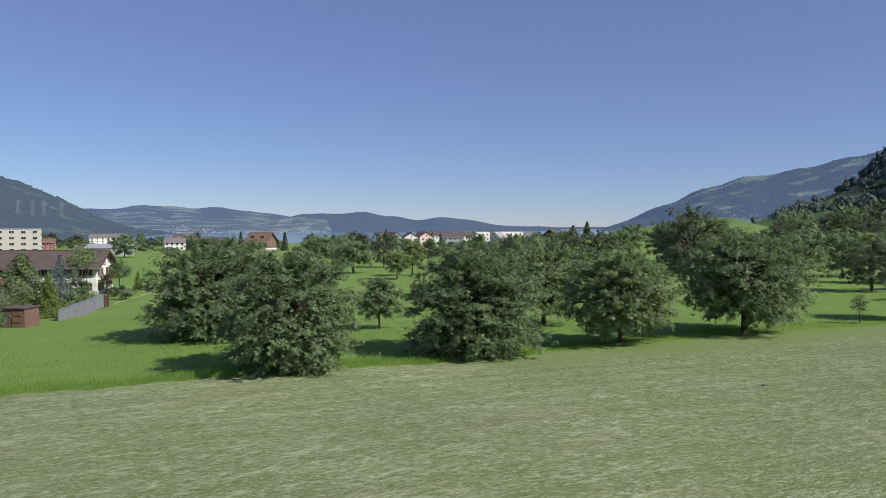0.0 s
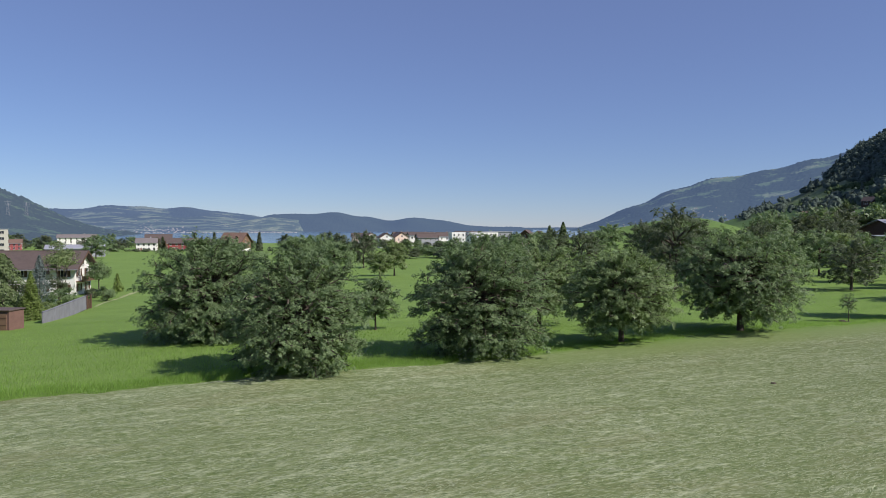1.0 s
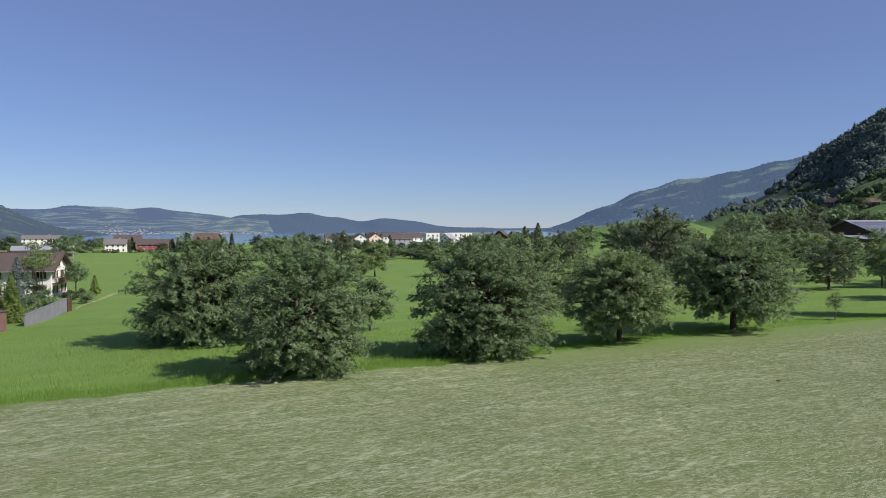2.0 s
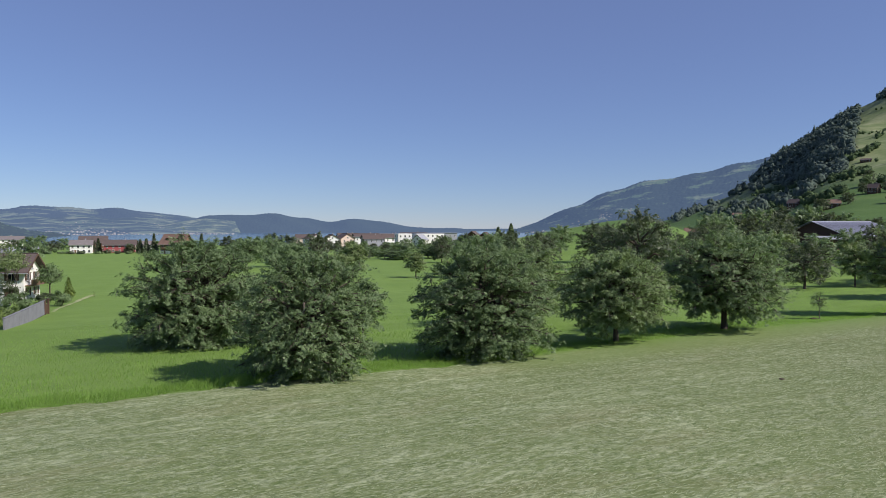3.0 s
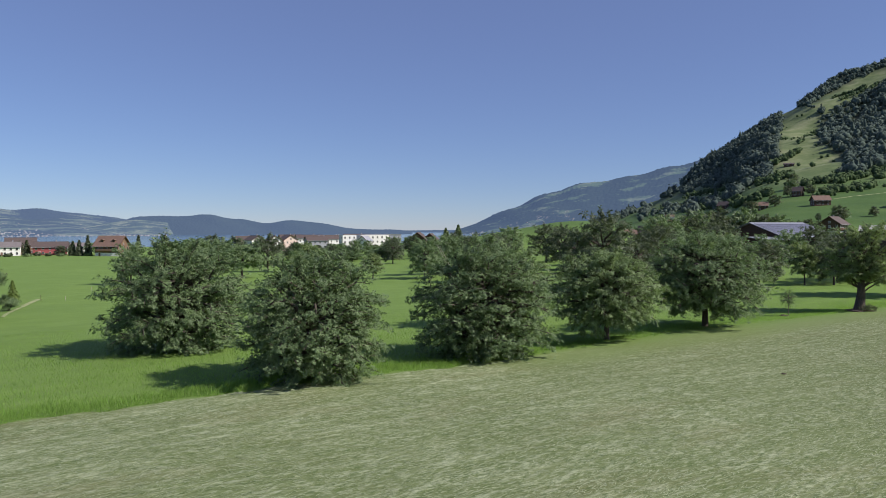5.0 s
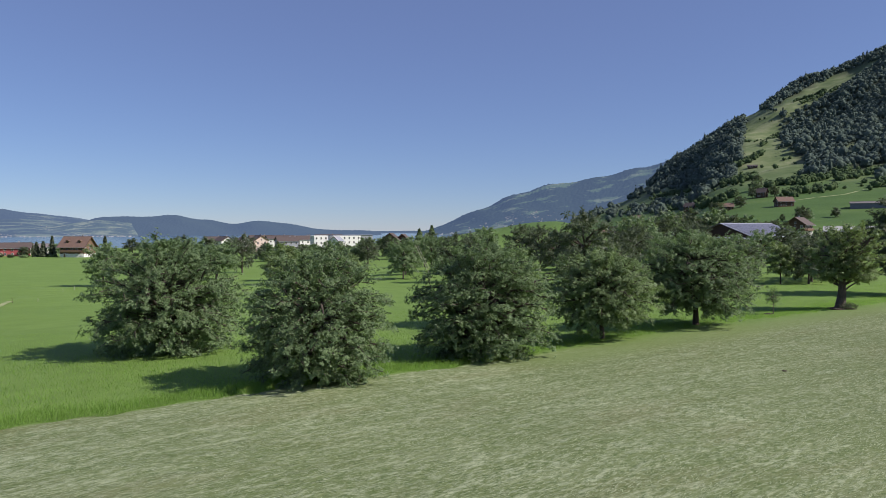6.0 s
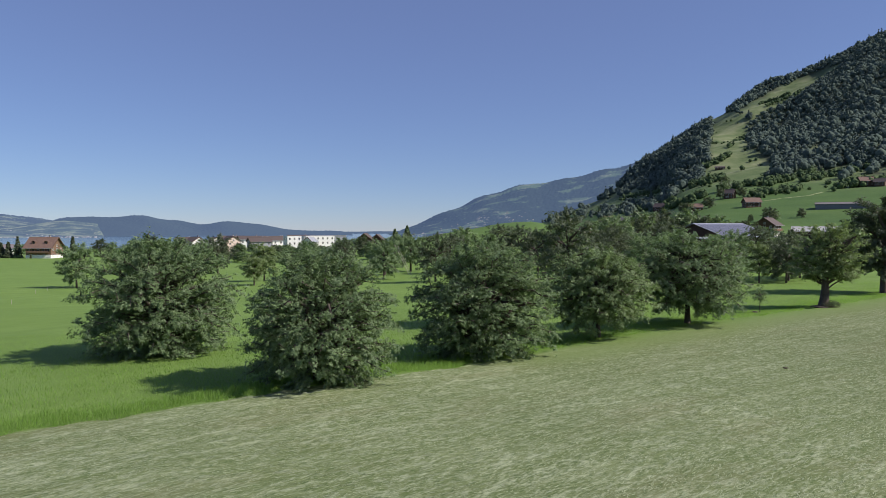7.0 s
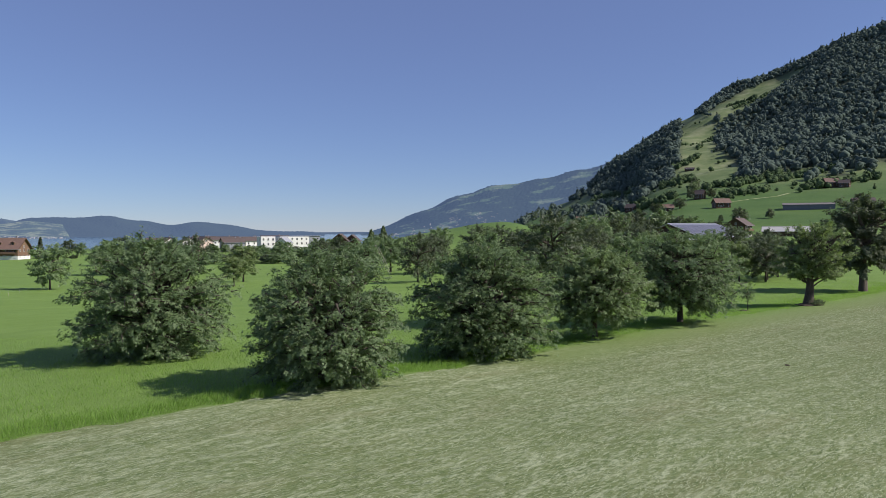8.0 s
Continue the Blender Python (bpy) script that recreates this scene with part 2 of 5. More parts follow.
def field_path():
    """Trodden grass: pale dry earth showing through in patches."""
    m, t, b = material("trodden_grass")
    c = ramp(t, noise_tex(t, 1.1, 6, rough=0.7), (0.36, (0.15, 0.22, 0.055)), (0.52, (0.28, 0.31, 0.14)), (0.66, (0.40, 0.39, 0.24)))
    t.links.new(c, b.inputs["Base Color"])
    b.inputs["Roughness"].default_value = 0.95
    return m


EARTH = plain("bare_earth", (0.085, 0.062, 0.042), 0.95, 0.4, 2.5, 0, 0.03)
PALE_WOOD = plain("weathered_pole", (0.46, 0.42, 0.35), 0.8, 0.25, 2.0)
WORN = field_path()


def water_material():
    m, t, b = material("lake_water")
    b.inputs["Base Color"].default_value = (0.05, 0.10, 0.14, 1)
    b.inputs["Roughness"].default_value = 0.12
    bump(t, b, noise_tex(t, 0.25, 4, (0.4, 1, 1)), 0.15, 0.4)
    return m


def distance_material(name, woods, fields, pale, haze, share=0.5, scale=0.008, wooded=0.5):
    """Far land beyond the lake: woods, hedges and small fields; the backdrop's faint glow stands in for blue haze."""
    m, t, b = material(name)
    co = t.nodes.new("ShaderNodeTexCoord")
    warp = t.nodes.new("ShaderNodeMix")
    warp.data_type, warp.blend_type = "RGBA", "ADD"
    warp.inputs[0].default_value = 60.0
    nz = node(t, "ShaderNodeTexNoise", Scale=scale * 1.6, Detail=3.0)
    t.links.new(co.outputs["Object"], nz.inputs["Vector"])
    t.links.new(co.outputs["Object"], warp.inputs[6])
    t.links.new(nz.outputs["Color"], warp.inputs[7])
    cells = node(t, "ShaderNodeTexVoronoi", Scale=scale * 1.7)
    t.links.new(warp.outputs[2], cells.inputs["Vector"])
    pick = t.nodes.new("ShaderNodeSeparateColor")
    t.links.new(cells.outputs["Color"], pick.inputs[0])
    small = noise_tex(t, scale * 9, 4, rough=0.7)
    big = noise_tex(t, scale * 0.8, 5, rough=0.6)
    grass = ramp(t, pick.outputs[0], (0.0, fields), (share, fields), (min(share + 0.1, 0.99), pale), (1.0, pale))
    wood = ramp(t, small, (0.3, tuple(c * 0.6 for c in woods)), (0.7, woods))
    edge = math_node(t, "ADD", math_node(t, "MULTIPLY", big, 0.75), math_node(t, "MULTIPLY", small, 0.25))
    c = mixc(t, ramp(t, edge, (wooded - 0.015, (1, 1, 1)), (wooded + 0.015, (0, 0, 0))), grass, wood)
    t.links.new(c, b.inputs["Base Color"])
    b.inputs["Roughness"].default_value = 1.0
    b.inputs["Specular IOR Level"].default_value = 0.0
    b.inputs["Emission Color"].default_value = (*haze, 1)
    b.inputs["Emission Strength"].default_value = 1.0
    return m


WATER = water_material()
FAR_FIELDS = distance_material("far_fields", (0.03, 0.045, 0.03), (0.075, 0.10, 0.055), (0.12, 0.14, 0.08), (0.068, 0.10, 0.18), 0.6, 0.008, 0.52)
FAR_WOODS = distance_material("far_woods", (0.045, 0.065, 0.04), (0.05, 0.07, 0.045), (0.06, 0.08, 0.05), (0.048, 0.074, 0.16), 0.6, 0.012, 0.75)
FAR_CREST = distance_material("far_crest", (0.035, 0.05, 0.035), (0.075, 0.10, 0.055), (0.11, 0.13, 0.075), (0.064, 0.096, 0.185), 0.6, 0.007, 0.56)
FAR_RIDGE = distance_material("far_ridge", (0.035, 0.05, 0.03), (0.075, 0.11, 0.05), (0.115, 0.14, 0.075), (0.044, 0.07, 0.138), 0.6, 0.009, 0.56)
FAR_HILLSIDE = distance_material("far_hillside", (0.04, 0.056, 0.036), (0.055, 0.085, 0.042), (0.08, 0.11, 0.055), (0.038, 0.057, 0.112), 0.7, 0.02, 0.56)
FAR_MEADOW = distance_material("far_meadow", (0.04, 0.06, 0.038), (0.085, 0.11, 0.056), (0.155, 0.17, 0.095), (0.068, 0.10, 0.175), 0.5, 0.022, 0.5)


# ---- mesh helpers ----
def arrays_mesh(name, v, f, mat, smooth=False):
    me = bpy.data.meshes.new(name)
    v, f = np.asarray(v, float), np.asarray(f, int)
    me.vertices.add(len(v))
    me.vertices.foreach_set("co", v.ravel())
    k = f.shape[1]
    me.loops.add(f.size)
    me.loops.foreach_set("vertex_index", f.ravel())
    me.polygons.add(len(f))
    me.polygons.foreach_set("loop_start", np.arange(0, f.size, k))
    if smooth:
        me.polygons.foreach_set("use_smooth", np.ones(len(f), bool))
    me.materials.append(mat)
    me.update(calc_edges=True)
    return me


def part(name, data, mat, parent, label=""):
    """Links a bmesh or a mesh as one object under a thing or a part."""
    if isinstance(data, bmesh.types.BMesh):
        me = bpy.data.meshes.new(name)
        data.to_mesh(me)
        data.free()
        me.materials.append(mat)
        data = me
    ob = new(name, data)
    ob.parent = parent
    if label:
        tagged(ob, label)
    return ob


def thing(name, m, label, category, group="", kind=""):
    ob = new(name)
    ob.empty_display_size = 0.2
    ob.matrix_world = m
    return tagged(ob, label, category, group, kind)


def add_box(bm, x0, x1, y0, y1, z0, z1, m=None):
    r = bmesh.ops.create_cube(bm, size=1.0, matrix=Matrix.Translation(((x0 + x1) / 2, (y0 + y1) / 2, (z0 + z1) / 2))
                              @ Matrix.Diagonal((x1 - x0, y1 - y0, z1 - z0, 1)))
    if m is not None:
        bmesh.ops.transform(bm, matrix=m, verts=r["verts"])
    return r["verts"]


def box(x0, x1, y0, y1, z0, z1, bevel=0.0, m=None):
    bm = bmesh.new()
    add_box(bm, x0, x1, y0, y1, z0, z1, m)
    if bevel:
        bmesh.ops.bevel(bm, geom=bm.edges[:], offset=bevel, segments=1, affect="EDGES")
    return bm


def tubes(lines, sides=8):
    """Tapered tubes along polylines of (x, y, z, radius)."""
    vs, fs, n = [], [], 0
    ang = np.linspace(0, 2 * math.pi, sides, endpoint=False)
    for line in lines:
        p = np.asarray(line, float)
        d = np.gradient(p[:, :3], axis=0)
        d /= np.linalg.norm(d, axis=1)[:, None] + 1e-9
        ref = np.where(np.abs(d[:, 2:3]) > 0.9, np.array([[1.0, 0, 0]]), np.array([[0, 0, 1.0]]))
        u = np.cross(d, ref)
        u /= np.linalg.norm(u, axis=1)[:, None]
        w = np.cross(d, u)
        ring = p[:, None, :3] + p[:, None, 3:4] * (np.cos(ang)[None, :, None] * u[:, None] + np.sin(ang)[None, :, None] * w[:, None])
        vs.append(ring.reshape(-1, 3))
        for i in range(len(p) - 1):
            for j in range(sides):
                k = (j + 1) % sides
                fs.append((n + i * sides + j, n + i * sides + k, n + (i + 1) * sides + k, n + (i + 1) * sides + j))
        n += len(p) * sides
    return np.concatenate(vs), np.array(fs)


def leaves(rng, centres, normals, size, long=1.9):
    """Folded leaves, four corners each, at the centres, facing roughly along the normals."""
    n = len(centres)
    nn = normals + rng.normal(0, 0.42, (n, 3))
    nn /= np.linalg.norm(nn, axis=1)[:, None] + 1e-9
    a = np.cross(nn, rng.normal(0, 1, (n, 3)))
    a /= np.linalg.norm(a, axis=1)[:, None] + 1e-9
    c = np.cross(nn, a)
    s = (size * rng.uniform(0.65, 1.35, n))[:, None]
    L, W = a * s * long * 0.5, c * s * 0.5
    v = np.stack((centres - L, centres + W + nn * s * 0.12, centres + L, centres - W + nn * s * 0.12), 1).reshape(-1, 3)
    k = np.arange(n)[:, None] * 4
    f = np.concatenate((k + np.array([[0, 1, 2]]), k + np.array([[0, 2, 3]])), 1).reshape(-1, 3)
    return v, f


def smooth_table(v, xs, ys):
    """Smooth curve through a short table (Hermite), constant outside it."""
    v = np.clip(np.asarray(v, float), xs[0], xs[-1])
    xs, ys = np.array(xs, float), np.array(ys, float)
    d = np.diff(ys) / np.diff(xs)
    m = np.concatenate(([0.0], np.where(d[1:] * d[:-1] > 0, 2 * d[1:] * d[:-1] / (d[1:] + d[:-1] + 1e-12), 0.0), [d[-1]]))
    i = np.clip(np.searchsorted(xs, v) - 1, 0, len(xs) - 2)
    h = xs[i + 1] - xs[i]
    u = (v - xs[i]) / h
    return ((2 * u**3 - 3 * u**2 + 1) * ys[i] + (u**3 - 2 * u**2 + u) * h * m[i]
            + (3 * u**2 - 2 * u**3) * ys[i + 1] + (u**3 - u**2) * h * m[i + 1])


def back_off(b):
    """How much farther the mountain side stands at each bearing."""
    return smooth_table(b, (20, 28, 32, 36, 43, 180), (1.8, 1.65, 1.6, 1.72, 1.8, 1.8))


def height(x, y):
    """Height of the land: a valley floor sinking to the lake, a knoll, and the mountain side."""
    x, y = np.asarray(x, float), np.asarray(y, float)
    r = np.hypot(x + 8, y)
    b = np.degrees(np.arctan2(x + 8, y))
    z = 0.018 * smooth_table(x, (-400, -60, -30, 60, 140), (-50, -45, -30, 60, 100))
    z = z - smooth_table(y, (-300, 0, 140, 250, 650, 800, 950, 1300), (0, 0, 2.5, 3.6, 5.6, 6.8, 12, 16))
    far = back_off(b)
    low = far / 1.8 * smooth_table(b, (22, 27, 30, 33, 35, 37, 41, 100, 150, 180), LOWER)
    ridge = smooth_table(b, (19, 24, 28, 30, 33, 37.5, 40.6, 45, 51, 60, 100, 150, 180),
                         (0, 0.08, 0.17, 0.25, 0.43, 0.62, 0.76, 0.88, 1.12, 1.27, 1.2, 0.4, 0.1))
    flank = smooth_table(b, (19, 24, 28, 30, 33, 35, 37, 41, 44, 51, 60, 100, 150, 180), FLANK)
    up = np.clip((r / far - 1000) / 400, 0, 1)
    up = up * up * (3 - 2 * up)
    high = far * (ridge * up + flank * (1 - up))
    z = z + low * smooth_table(r * 1.8 / far, (110, 200, 260, 340, 430, 594, 810, 1080, 1260), (0, 1.5, 3.5, 6, 8.5, 14.4, 40, 83, 115))
    z = z + high * smooth_table(r / far, (600, 700, 850, 1100, 1500, 1750, 2200), (0, 10, 42, 125, 278, 330, 250))
    near = np.clip((260 - r) / 80, 0, 1)
    for turn, wave, phase in ((0.4, 46, 0.3), (1.7, 31, 2.0), (2.6, 22, 4.0)):
        z = z + near * 0.0022 * wave * np.sin((x * math.cos(turn) + y * math.sin(turn)) * 6.2832 / wave + phase)
    rough = np.clip((z - 60) / 120, 0, 1)
    for turn, wave, phase in ((0.3, 620, 1.0), (1.5, 450, 2.2), (2.3, 330, 0.4), (0.9, 220, 3.0), (2.8, 160, 5.1), (1.9, 110, 1.7)):
        z = z + rough * 0.02 * wave * np.sin((x * math.cos(turn) + y * math.sin(turn)) * 6.2832 / wave + phase)
    z = z + 0.5 * np.clip((z - 6) / 8, 0, 1) * np.sin(z * 0.85)
    z = z + smooth_table(b, (7, 9, 12, 14.5, 18.3, 20.5, 22.3, 25, 27.5, 30), (0, 1, 5, 9.3, 13.7, 16.2, 16.8, 12, 4, 0)) * np.exp(-((r - 400) / 95) ** 2)
    return z


LOWER = (0, 0.18, 0.32, 0.42, 0.72, 0.9, 1.0, 1.1, 0.6, 0.2)
FLANK = (0, 0.08, 0.17, 0.25, 0.38, 0.6, 0.72, 0.78, 0.88, 1.1, 1.27, 1.2, 0.4, 0.1)


# ---- the land ----
LAKE = -7.0
EYE_XY = (-8.0, 2.0)


def bearing_el(x, y, z):
    r = np.hypot(x - EYE_XY[0], y - EYE_XY[1])
    return np.degrees(np.arctan2(x - EYE_XY[0], y - EYE_XY[1])), np.degrees(np.arctan2(z - 9.6, r))


def make_ground():
    na = 540
    rr = np.concatenate((np.linspace(3, 120, 60), np.geomspace(123, 4800, 130)))
    a = np.linspace(0, 2 * math.pi, na, endpoint=False)
    x = EYE_XY[0] + rr[:, None] * np.sin(a)[None]
    y = EYE_XY[1] + rr[:, None] * np.cos(a)[None]
    z = height(x, y)
    v = np.concatenate(([[EYE_XY[0], EYE_XY[1], float(height(*EYE_XY))]], np.stack((x, y, z), -1).reshape(-1, 3)))
    i, j = np.meshgrid(np.arange(len(rr) - 1), np.arange(na), indexing="ij")
    k = (j + 1) % na
    q = np.stack((1 + i * na + j, 1 + (i + 1) * na + j, 1 + (i + 1) * na + k, 1 + i * na + k), -1).reshape(-1, 4)
    me = arrays_mesh("ground", v, q[:, ::-1], FIELD, True)
    ob = new("ground", me)
    tagged(ob, "mown hay field beside green meadow rising to a mountain side", "ground", kind="structure")
    bm = bmesh.new()
    bm.from_mesh(me)
    bm.verts.ensure_lookup_table()
    for s in range(na):
        bm.faces.new((bm.verts[0], bm.verts[1 + (s + 1) % na], bm.verts[1 + s]))
    bm.to_mesh(me)
    bm.free()
    litter = me.attributes.new("litter", "FLOAT", "POINT")
    litter.data.foreach_set("value", wooded(v[:, 0], v[:, 1], v[:, 2]).astype(float))
    return ob


bm = bmesh.new()
bmesh.ops.create_grid(bm, x_segments=4, y_segments=4, size=1.0, matrix=Matrix.Translation((-300, 2700, LAKE)) @ Matrix.Diagonal((2900, 2060, 1, 1)))
me = bpy.data.meshes.new("lake")
bm.to_mesh(me)
bm.free()
me.materials.append(WATER)
tagged(new("lake", me), "wide pale blue lake between wooded hills", "lake", kind="structure")


def far_hill(name, label, bearings, elevs, r_foot, r_top, mat, seed, rough=1.0, curve=1.3, trees=0.1):
    rng = np.random.default_rng(seed)
    nb, nr = (320, 80) if trees > 0.2 else (180, 30)
    b = np.linspace(bearings[0], bearings[-1], nb)
    u = np.concatenate((np.linspace(0, 1, nr - 6), np.linspace(1.05, 1.35, 6)))
    top = 9.6 + r_top * np.tan(np.radians(smooth_table(b, bearings, elevs)))
    prof = np.where(u <= 1, np.clip(u, 0, 1) ** curve, 1 - 0.9 * (u - 1) / 0.35)
    r = r_foot + (r_top - r_foot) * u
    base = LAKE - 6
    z = base + (top[None] - base) * prof[:, None]
    for k in range(16):
        fb, fr, ph = rng.uniform(0.15, 2.6), rng.uniform(0, 9), rng.uniform(0, 6.28)
        z = z + rough * r_top * 0.0011 / (0.6 + fb) * np.sin(b[None] * fb + u[:, None] * fr + ph) * np.clip(prof[:, None], 0, 1) * np.clip((top[None] - base) / 60, 0, 1)
    z += rng.normal(0, r_top * 0.001 * trees, z.shape) * prof[:, None]
    br = np.radians(b)
    v = np.stack((EYE_XY[0] + r[:, None] * np.sin(br)[None], EYE_XY[1] + r[:, None] * np.cos(br)[None], z), -1).reshape(-1, 3)
    i, j = np.meshgrid(np.arange(len(u) - 1), np.arange(nb - 1), indexing="ij")
    q = np.stack((i * nb + j, i * nb + j + 1, (i + 1) * nb + j + 1, (i + 1) * nb + j), -1).reshape(-1, 4)
    return tagged(new(name, arrays_mesh(name, v, q, mat, True)), label, "hill", kind="structure")


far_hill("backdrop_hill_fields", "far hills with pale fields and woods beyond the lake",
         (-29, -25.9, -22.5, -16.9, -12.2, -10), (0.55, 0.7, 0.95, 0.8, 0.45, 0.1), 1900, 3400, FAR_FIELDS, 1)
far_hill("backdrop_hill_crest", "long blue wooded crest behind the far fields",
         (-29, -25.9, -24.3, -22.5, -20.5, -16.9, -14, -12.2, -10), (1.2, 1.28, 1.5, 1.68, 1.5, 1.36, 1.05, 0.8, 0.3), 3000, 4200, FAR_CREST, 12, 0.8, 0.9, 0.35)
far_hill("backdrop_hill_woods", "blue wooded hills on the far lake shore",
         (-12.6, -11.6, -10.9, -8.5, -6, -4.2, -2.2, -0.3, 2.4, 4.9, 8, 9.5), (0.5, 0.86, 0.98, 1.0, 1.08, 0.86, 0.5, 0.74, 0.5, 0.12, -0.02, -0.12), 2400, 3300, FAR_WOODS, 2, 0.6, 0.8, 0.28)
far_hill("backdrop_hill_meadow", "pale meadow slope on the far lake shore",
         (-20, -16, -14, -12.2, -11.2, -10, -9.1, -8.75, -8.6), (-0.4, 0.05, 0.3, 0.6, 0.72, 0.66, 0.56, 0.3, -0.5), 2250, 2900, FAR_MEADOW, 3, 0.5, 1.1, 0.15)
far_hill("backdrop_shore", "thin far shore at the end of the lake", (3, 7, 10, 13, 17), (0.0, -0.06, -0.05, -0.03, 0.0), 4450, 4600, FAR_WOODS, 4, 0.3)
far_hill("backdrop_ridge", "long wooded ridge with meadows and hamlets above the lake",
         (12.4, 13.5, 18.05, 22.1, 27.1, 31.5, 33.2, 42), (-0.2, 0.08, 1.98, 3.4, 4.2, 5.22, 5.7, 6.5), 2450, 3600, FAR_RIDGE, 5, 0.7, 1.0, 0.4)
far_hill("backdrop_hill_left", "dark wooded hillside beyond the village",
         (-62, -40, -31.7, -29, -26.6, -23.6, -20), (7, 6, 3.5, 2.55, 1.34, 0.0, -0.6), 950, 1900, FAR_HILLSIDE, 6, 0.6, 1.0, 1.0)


# ---- woods on the mountain side ----
def in_polygon(px, py, poly):
    inside = np.zeros(px.shape, bool)
    for (x0, y0), (x1, y1) in zip(poly, poly[1:] + poly[:1]):
        c = ((y0 > py) != (y1 > py)) & (px < (x1 - x0) * (py - y0) / (y1 - y0 + 1e-12) + x0)
        inside ^= c
    return inside


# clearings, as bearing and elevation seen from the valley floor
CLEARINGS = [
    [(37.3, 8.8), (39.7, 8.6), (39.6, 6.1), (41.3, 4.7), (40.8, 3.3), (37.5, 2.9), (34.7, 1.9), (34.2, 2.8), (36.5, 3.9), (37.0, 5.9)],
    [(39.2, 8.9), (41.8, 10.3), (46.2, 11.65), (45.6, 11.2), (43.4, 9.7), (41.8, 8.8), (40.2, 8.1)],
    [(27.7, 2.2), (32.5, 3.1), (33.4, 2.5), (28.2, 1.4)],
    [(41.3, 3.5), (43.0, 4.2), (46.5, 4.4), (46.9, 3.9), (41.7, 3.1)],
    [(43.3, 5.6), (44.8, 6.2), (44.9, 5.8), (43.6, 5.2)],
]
# hedges and tree belts across the hill meadows: bearings and elevations of their ends
HEDGES = [(38.5, 41.5, 3.05, 3.6), (40.5, 44.0, 3.2, 4.1), (43.0, 47.5, 3.5, 4.3), (39.5, 43.0, 2.45, 2.9), (45.0, 50.0, 2.9, 3.6), (33.8, 36.6, 1.6, 2.6), (31.5, 34.5, 1.5, 2.2), (28.5, 31.5, 1.3, 2.0),
          (30.5, 33.5, 2.4, 3.0), (36.5, 38.5, 4.6, 5.6), (38.3, 40.0, 6.2, 6.9), (41.0, 44.5, 9.0, 10.3),
          (40.5, 42.5, 9.2, 10.2), (35.5, 38.0, 3.3, 3.9)]


def wooded(x, y, z):
    """True where the mountain side is under trees."""
    b, el = bearing_el(x, y, z)
    far = np.hypot(x - EYE_XY[0], y - EYE_XY[1]) / back_off(b)
    wob = 0.45 * np.sin(b * 3.1 + el * 2) + 0.4 * np.sin(b * 9.3 - el * 7) + 0.25 * np.sin(b * 21 + el * 13)
    line = smooth_table(b, (20, 26, 30, 34.4, 38.6, 41.3, 46.9, 50.9, 56), (0.5, 0.9, 1.3, 2.0, 2.6, 3.3, 4.0, 4.6, 5))
    under = (el > line + wob * 0.5) & (z > 12) & (far > smooth_table(b, (30, 40, 46), (700, 640, 560))) & (b > 20) & (b < 58)
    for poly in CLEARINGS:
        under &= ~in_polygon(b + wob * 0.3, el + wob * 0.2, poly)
    open_slope = (b > 26.5) & (b < 34.6) & (el < 3.4)
    return under & (~open_slope | (np.sin(el * 9 + b * 1.7) + np.sin(b * 4.1) > 0.1))


ICO = bmesh.new()
bmesh.ops.create_icosphere(ICO, subdivisions=1, radius=1.0)
ICO_V = np.array([v.co[:] for v in ICO.verts])
ICO_F = np.array([[v.index for v in f.verts] for f in ICO.faces])
ICO.free()


def blob_trees(rng, x, y, z, size, tall, conifer, n_leaf=26):
    """Far trees: lobed crowns of leaf sprays round a small dark core, joined into one mesh."""
    n = len(x)
    place = np.stack((x, y, z + tall * 0.75), -1)[:, None]
    scale = np.stack((size, size, tall), -1)[:, None]

    def shaped(d):
        cone = np.clip(1.25 - (d[..., 2:3] + 1) * 0.6, 0.05, 1) * 0.75
        wide = np.where(conifer[:, None, None], cone, 1.0)
        return d * np.concatenate((wide, wide, np.ones_like(wide)), -1)

    core = shaped(np.repeat(ICO_V[None], n, 0) * rng.uniform(0.6, 0.92, (n, len(ICO_V), 1))) * scale + place
    fc = (ICO_F[None] + (np.arange(n) * len(ICO_V))[:, None, None]).reshape(-1, 3)
    d = rng.normal(0, 1, (n, n_leaf, 3))
    d[..., 2] = np.abs(d[..., 2]) * 0.95 - 0.3
    d /= np.linalg.norm(d, axis=-1)[..., None]
    lobe = rng.uniform(0, 6.28, (n, 1, 3))
    swell = 0.92 + 0.14 * np.sin(d[..., 0] * 4 + lobe[..., 0]) * np.sin(d[..., 1] * 4 + lobe[..., 1]) + 0.1 * np.sin(d[..., 2] * 5 + lobe[..., 2])
    p = (shaped(d * (swell * rng.uniform(0.76, 1.07, (n, n_leaf)))[..., None]) * scale + place).reshape(-1, 3)
    nn = d.reshape(-1, 3) + np.array([0, 0, 0.2]) + rng.normal(0, 0.33, (n * n_leaf, 3))
    a = np.cross(nn, rng.normal(0, 1, nn.shape))
    a /= np.linalg.norm(a, axis=1)[:, None] + 1e-9
    c = np.cross(nn, a)
    c /= np.linalg.norm(c, axis=1)[:, None] + 1e-9
    s = (np.repeat(size, n_leaf) * rng.uniform(0.16, 0.34, n * n_leaf))[:, None]
    vl = np.stack((p - a * s, p + a * s * 0.7 + c * s * 0.75, p + a * s * 0.4 - c * s * 0.9), 1).reshape(-1, 3)
    fl = np.arange(n * n_leaf * 3).reshape(-1, 3) + n * len(ICO_V)
    return np.concatenate((core.reshape(-1, 3), vl)), np.concatenate((fc, fl))


